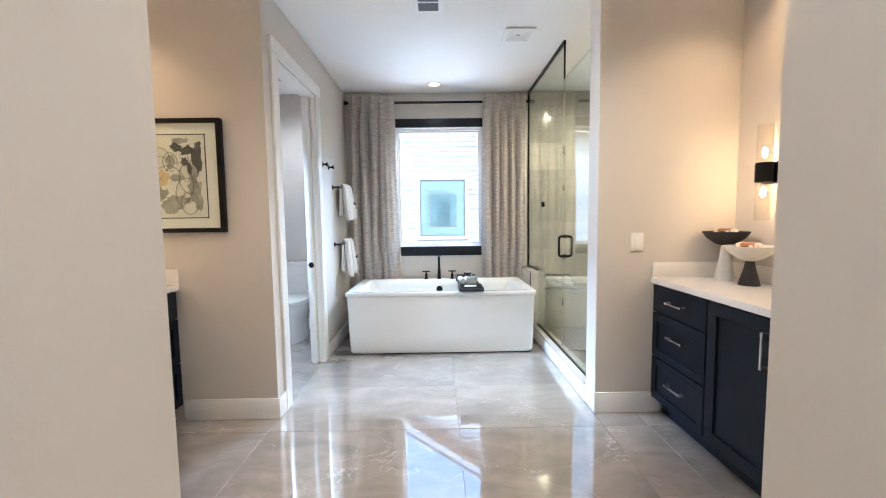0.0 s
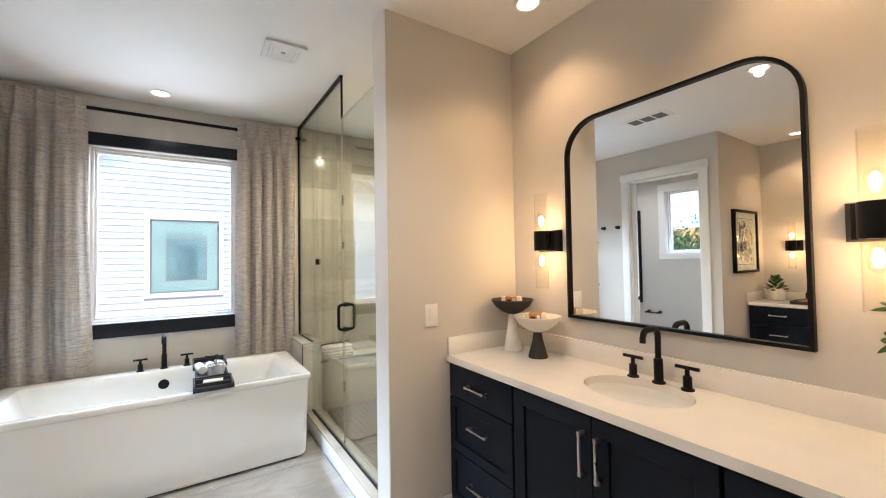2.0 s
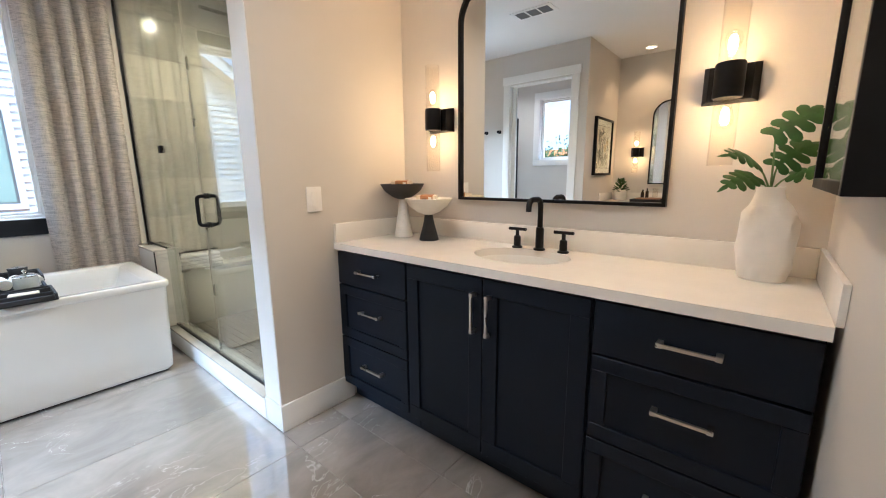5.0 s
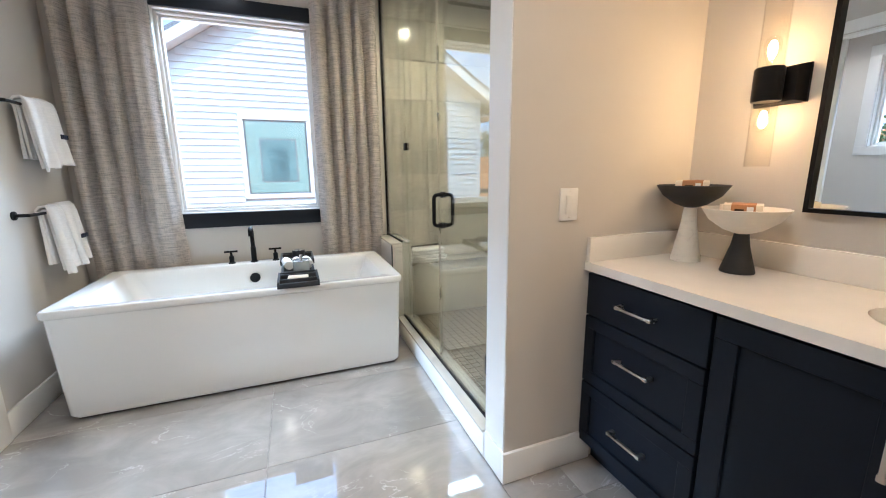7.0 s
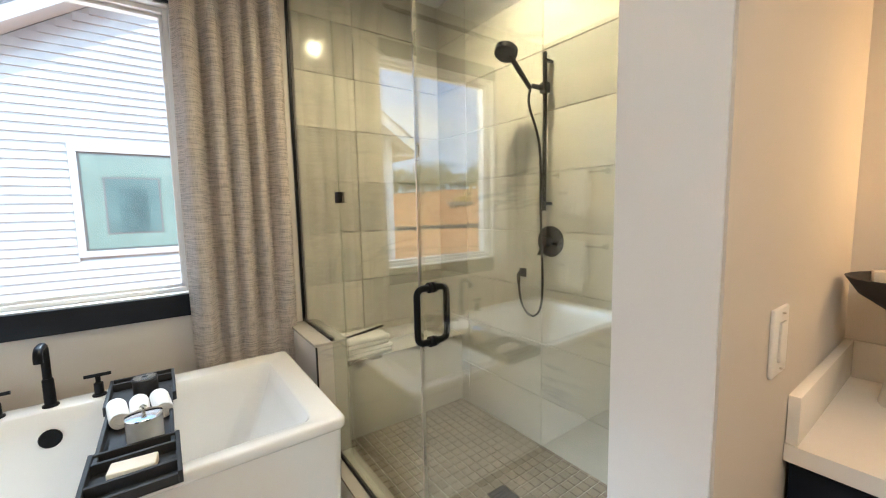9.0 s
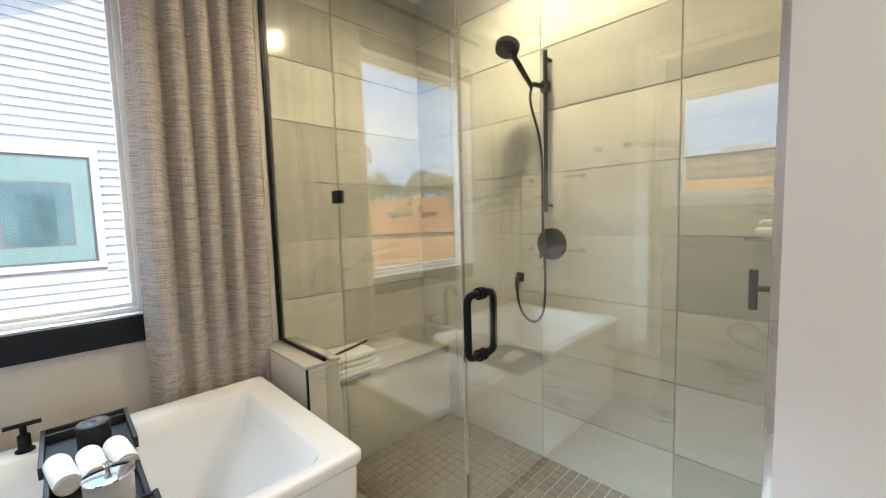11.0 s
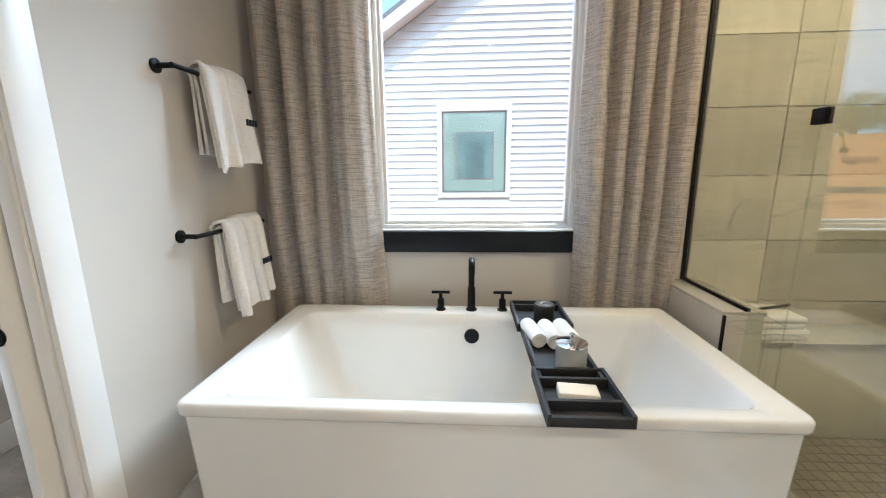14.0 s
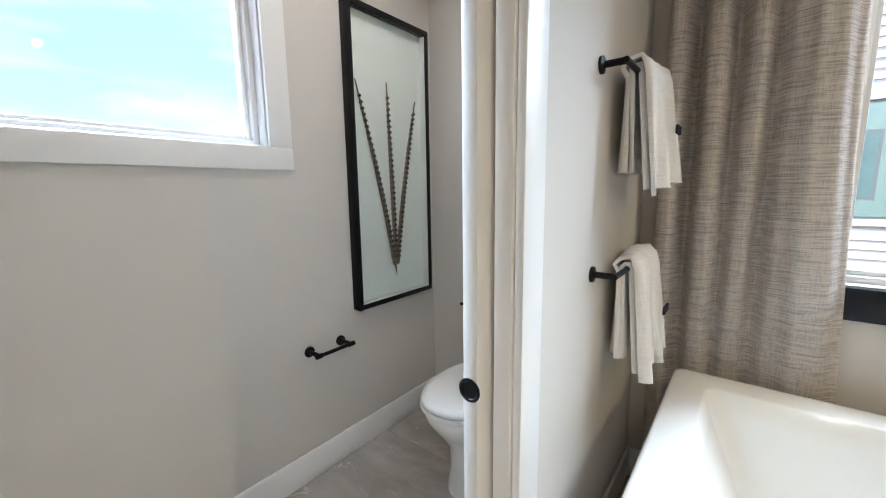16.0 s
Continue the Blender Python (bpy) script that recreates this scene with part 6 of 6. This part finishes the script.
def site_fence(r, az0, az1, n, hh, mat, label, rails):
    f = thing("site_fence", label, "fence", (-r * math.sin(radians((az0 + az1) / 2)), r * math.cos(radians((az0 + az1) / 2)), -3.0))
    pts = []
    for k in range(n + 1):
        az = radians(az0 + (az1 - az0) * k / n)
        x, y = -r * math.sin(az), r * math.cos(az)
        pts.append((x, y, ground_z(x, y) - 0.1))
        part("stake", tube([pts[-1], (x + 0.05 * (k % 3 - 1), y, pts[-1][2] + hh)], 0.035 if rails else 0.02, 6), WOOD, f)
    for rz in rails:
        for p, q in zip(pts, pts[1:]):
            part("rail", tube([(p[0], p[1], p[2] + hh * rz), (q[0], q[1], q[2] + hh * rz)], 0.04, 6), WOOD, f)
    if mat:
        for p, q in zip(pts, pts[1:]):
            b = bmesh.new()
            d = Vector((q[1] - p[1], p[0] - q[0], 0)).normalized() * 0.02
            loft([[Vector(p) + d, Vector(q) + d, Vector(q) + d + Vector((0, 0, hh * 0.8)), Vector(p) + d + Vector((0, 0, hh * 0.8))], [Vector(p) - d, Vector(q) - d, Vector(q) - d + Vector((0, 0, hh * 0.8)), Vector(p) - d + Vector((0, 0, hh * 0.8))]], bm=b)
            part("sheet", b, mat, f)


site_fence(62, 22, 80, 26, 1.0, material("black_silt_fabric", (0.05, 0.045, 0.05), 0.8, vary=0.2, scale=2), "low black silt fence on stakes across the clay", ())
site_fence(33, 22, 60, 22, 1.5, None, "thin wooden stakes with rails at the edge of the lot", (0.55, 0.9))
for k, (az, r, l, w, hh, mt, nm, lab) in enumerate(((50, 84, 5.5, 2.4, 2.3, TRIM, "site_trailer", "white box trailer parked on the clay"), (40, 86, 4.0, 1.5, 1.0, material("red_stack", (0.35, 0.12, 0.09), 0.8, vary=0.3), "material_stack", "stacked reddish building material on the clay"), (36, 90, 6.0, 2.0, 1.1, material("grey_stack", (0.25, 0.25, 0.22), 0.8, vary=0.3), "material_stack", "stacked grey building material on the clay"))):
    x, y = -r * math.sin(radians(az)), r * math.cos(radians(az))
    z = ground_z(x, y)
    t = thing(nm, lab, "trailer" if k == 0 else "stack", (x, y, z))
    part("body", box(x - l / 2, x + l / 2, y - w / 2, y + w / 2, z + 0.3, z + hh, 0.1), mt, t)
    for s in (-1, 1):
        part("skid", box(x + s * l * 0.3 - 0.3, x + s * l * 0.3 + 0.3, y - w / 2 + 0.1, y + w / 2 - 0.1, z - 0.4, z + 0.32, 0.05), BARK, t)



def polar(az, r):
    """A place on the ground by its bearing from north towards west, and its distance."""
    x, y = -r * math.sin(radians(az)), r * math.cos(radians(az))
    return x, y, ground_z(x, y)


# strip of pale gravel at the edge of the lot
GRAVEL = material("pale_gravel", (0.42, 0.40, 0.37), 0.9, vary=0.45, scale=9, bump=0.5, bump_scale=30)
rnd = random.Random(31)
b = bmesh.new()
rows = []
for i in range(13):
    row = []
    for k in range(161):
        x, y, z = polar(12 + 66 * k / 160, 21 + 11.5 * i / 12)
        row.append(b.verts.new((x, y, z + (0.10 + rnd.uniform(0, 0.14) if 0 < i < 12 else -0.05))))
    rows.append(row)
for p, q in zip(rows, rows[1:]):
    for k in range(160):
        b.faces.new((p[k], p[k + 1], q[k + 1], q[k]))
gb = part("gravel_bed", b, GRAVEL, None, "bed of pale gravel along the edge of the clay", 10)
tagged(gb, kind="stuff")

# yellow excavator on the hill
YEL = material("yellow_machine_paint", (0.62, 0.36, 0.03), 0.5, vary=0.12, scale=2)
ex, ey, ez = polar(36.6, 92)
exc = thing("excavator", "yellow tracked excavator with a raised boom on the clay", "excavator", (ex, ey, ez))
for sgn in (-1, 1):
    part("track", box(ex - 1.9, ex + 1.9, ey + sgn * 1.1 - 0.3, ey + sgn * 1.1 + 0.3, ez - 0.1, ez + 0.8, 0.25), BLACK, exc)
part("body", box(ex - 1.5, ex + 1.9, ey - 1.2, ey + 1.2, ez + 0.8, ez + 2.1, 0.15), YEL, exc)
cab = part("cab", box(ex - 1.5, ex - 0.2, ey - 1.15, ey - 0.1, ez + 2.1, ez + 3.2, 0.12), YEL, exc)
part("window", box(ex - 1.53, ex - 0.3, ey - 1.18, ey - 0.2, ez + 2.35, ez + 3.0, 0.05), AMBER, cab)
part("boom", tube([(ex - 1.3, ey + 0.3, ez + 1.6), (ex - 2.8, ey + 0.3, ez + 4.6), (ex - 4.6, ey + 0.3, ez + 4.9)], [0.35, 0.32, 0.2], 8), YEL, exc)
part("stick", tube([(ex - 4.5, ey + 0.3, ez + 5.0), (ex - 5.3, ey + 0.3, ez + 2.2)], [0.22, 0.15], 8), YEL, exc)
part("bucket", box(ex - 5.8, ex - 4.9, ey - 0.2, ey + 0.8, ez + 1.3, ez + 2.2, 0.2), BLACK, exc)

# apartment block beyond the hill to the west
BRICKW = material("pale_brown_masonry", (0.42, 0.33, 0.26), 0.9, vary=0.1, scale=0.4)
CONCR = material("pale_concrete", (0.55, 0.53, 0.50), 0.85, vary=0.08, scale=0.5)
bx, by, bz = polar(78.5, 150)
apt = thing("apartment_building", "five-storey pale masonry apartment block beyond the clay hill", "building", (bx, by, bz - 4))
Z0, ST, HALF = bz - 10.5, 2.9, 15.0
TOPZ = Z0 + 6 * ST
part("wall", box(bx - 7, bx + 7, by - HALF, by + HALF, Z0, TOPZ), BRICKW, apt)
part("roof", box(bx - 7.6, bx + 7.6, by - HALF - 0.6, by + HALF + 0.6, TOPZ, TOPZ + 0.5, 0.05), CONCR, apt)
for y0, y1, hh, mt in ((by + 9, by + 14, 2.4, BRICKW), (by - 13, by - 2, 1.9, CONCR)):
    part("roof_house", box(bx - 3, bx + 3, y0, y1, TOPZ + 0.5, TOPZ + 0.5 + hh), mt, apt)
for fl in range(6):
    zf = Z0 + fl * ST
    part("floor_band", box(bx + 7, bx + 7.12, by - HALF, by + HALF, zf + ST - 0.28, zf + ST), CONCR, apt)
    for k in range(12):
        yc = by - HALF + (k + 0.5) * 2 * HALF / 12
        if k % 4 == 2:
            bal = part("balcony", box(bx + 7, bx + 8.3, yc - 1.6, yc + 1.6, zf + 0.1, zf + 0.3), CONCR, apt)
            part("parapet", box(bx + 8.2, bx + 8.3, yc - 1.6, yc + 1.6, zf + 0.3, zf + 1.2), CONCR, bal)
        w = part("window", box(bx + 6.98, bx + 7.06, yc - 1.0, yc + 1.0, zf + 0.95, zf + 2.4), NROOM, apt)
        part("mullion", box(bx + 7.06, bx + 7.10, yc - 0.05, yc + 0.05, zf + 0.95, zf + 2.4), CONCR, w)

# ---- tiles ----
tile_field(floor, "tile", FLOORTILE, XL + 0.002, 1.745, 1.0, YW, 1.2, 0.63, 0.0022, lambda u, v, d: Vector((u, v, d - 0.0105)), 0.0105, -0.37, 2.835)
tile_field(floor, "tile", FLOORTILE, 1.745, XR, 1.0, WING, 1.2, 0.63, 0.0022, lambda u, v, d: Vector((u, v, d - 0.0105)), 0.0105, -0.37, 2.835)
tile_field(floor, "tile", FLOORTILE, 0.29, 1.26, -1.6, 1.0, 1.2, 0.63, 0.0022, lambda u, v, d: Vector((u, v, d - 0.0105)), 0.0105, -0.37, 2.835)
shower_side = bpy.data.objects["wall_shower"]
tile_field(shower_side, "tile", MARBLE, 3.17, YW, 0.02, CEIL, 0.64, 0.315, 0.004, lambda u, v, d: Vector((2.832 - d, u, v)), 0.012, 3.57, 0.0)
tile_field(bpy.data.objects["wall_north"], "tile", MARBLE, 1.815, 2.82, 0.02, CEIL, 0.64, 0.315, 0.004, lambda u, v, d: Vector((u, YW + 0.002 - d, v)), 0.012, 2.18, 0.0)
tile_field(bpy.data.objects["wing_wall_east"], "tile", MARBLE, 1.815, 2.82, 0.02, CEIL, 0.64, 0.315, 0.004, lambda u, v, d: Vector((u, 3.168 + d, v)), 0.012, 2.18, 0.0)
# stone mosaic of the shower floor
tile_field(bpy.data.objects["shower_pan"], "mosaic_tile", MOSAIC, 1.88, 2.82, 3.75, 4.93, 0.054, 0.054, 0.005, lambda u, v, d: Vector((u, v, 0.02 + d)), 0.008, 1.88, 3.185)
tile_field(bpy.data.objects["shower_pan"], "mosaic_tile", MOSAIC, 1.88, 2.82, 3.185, 3.75, 0.054, 0.054, 0.005, lambda u, v, d: Vector((u, v, 0.02 + d)), 0.008, 1.88, 3.185)
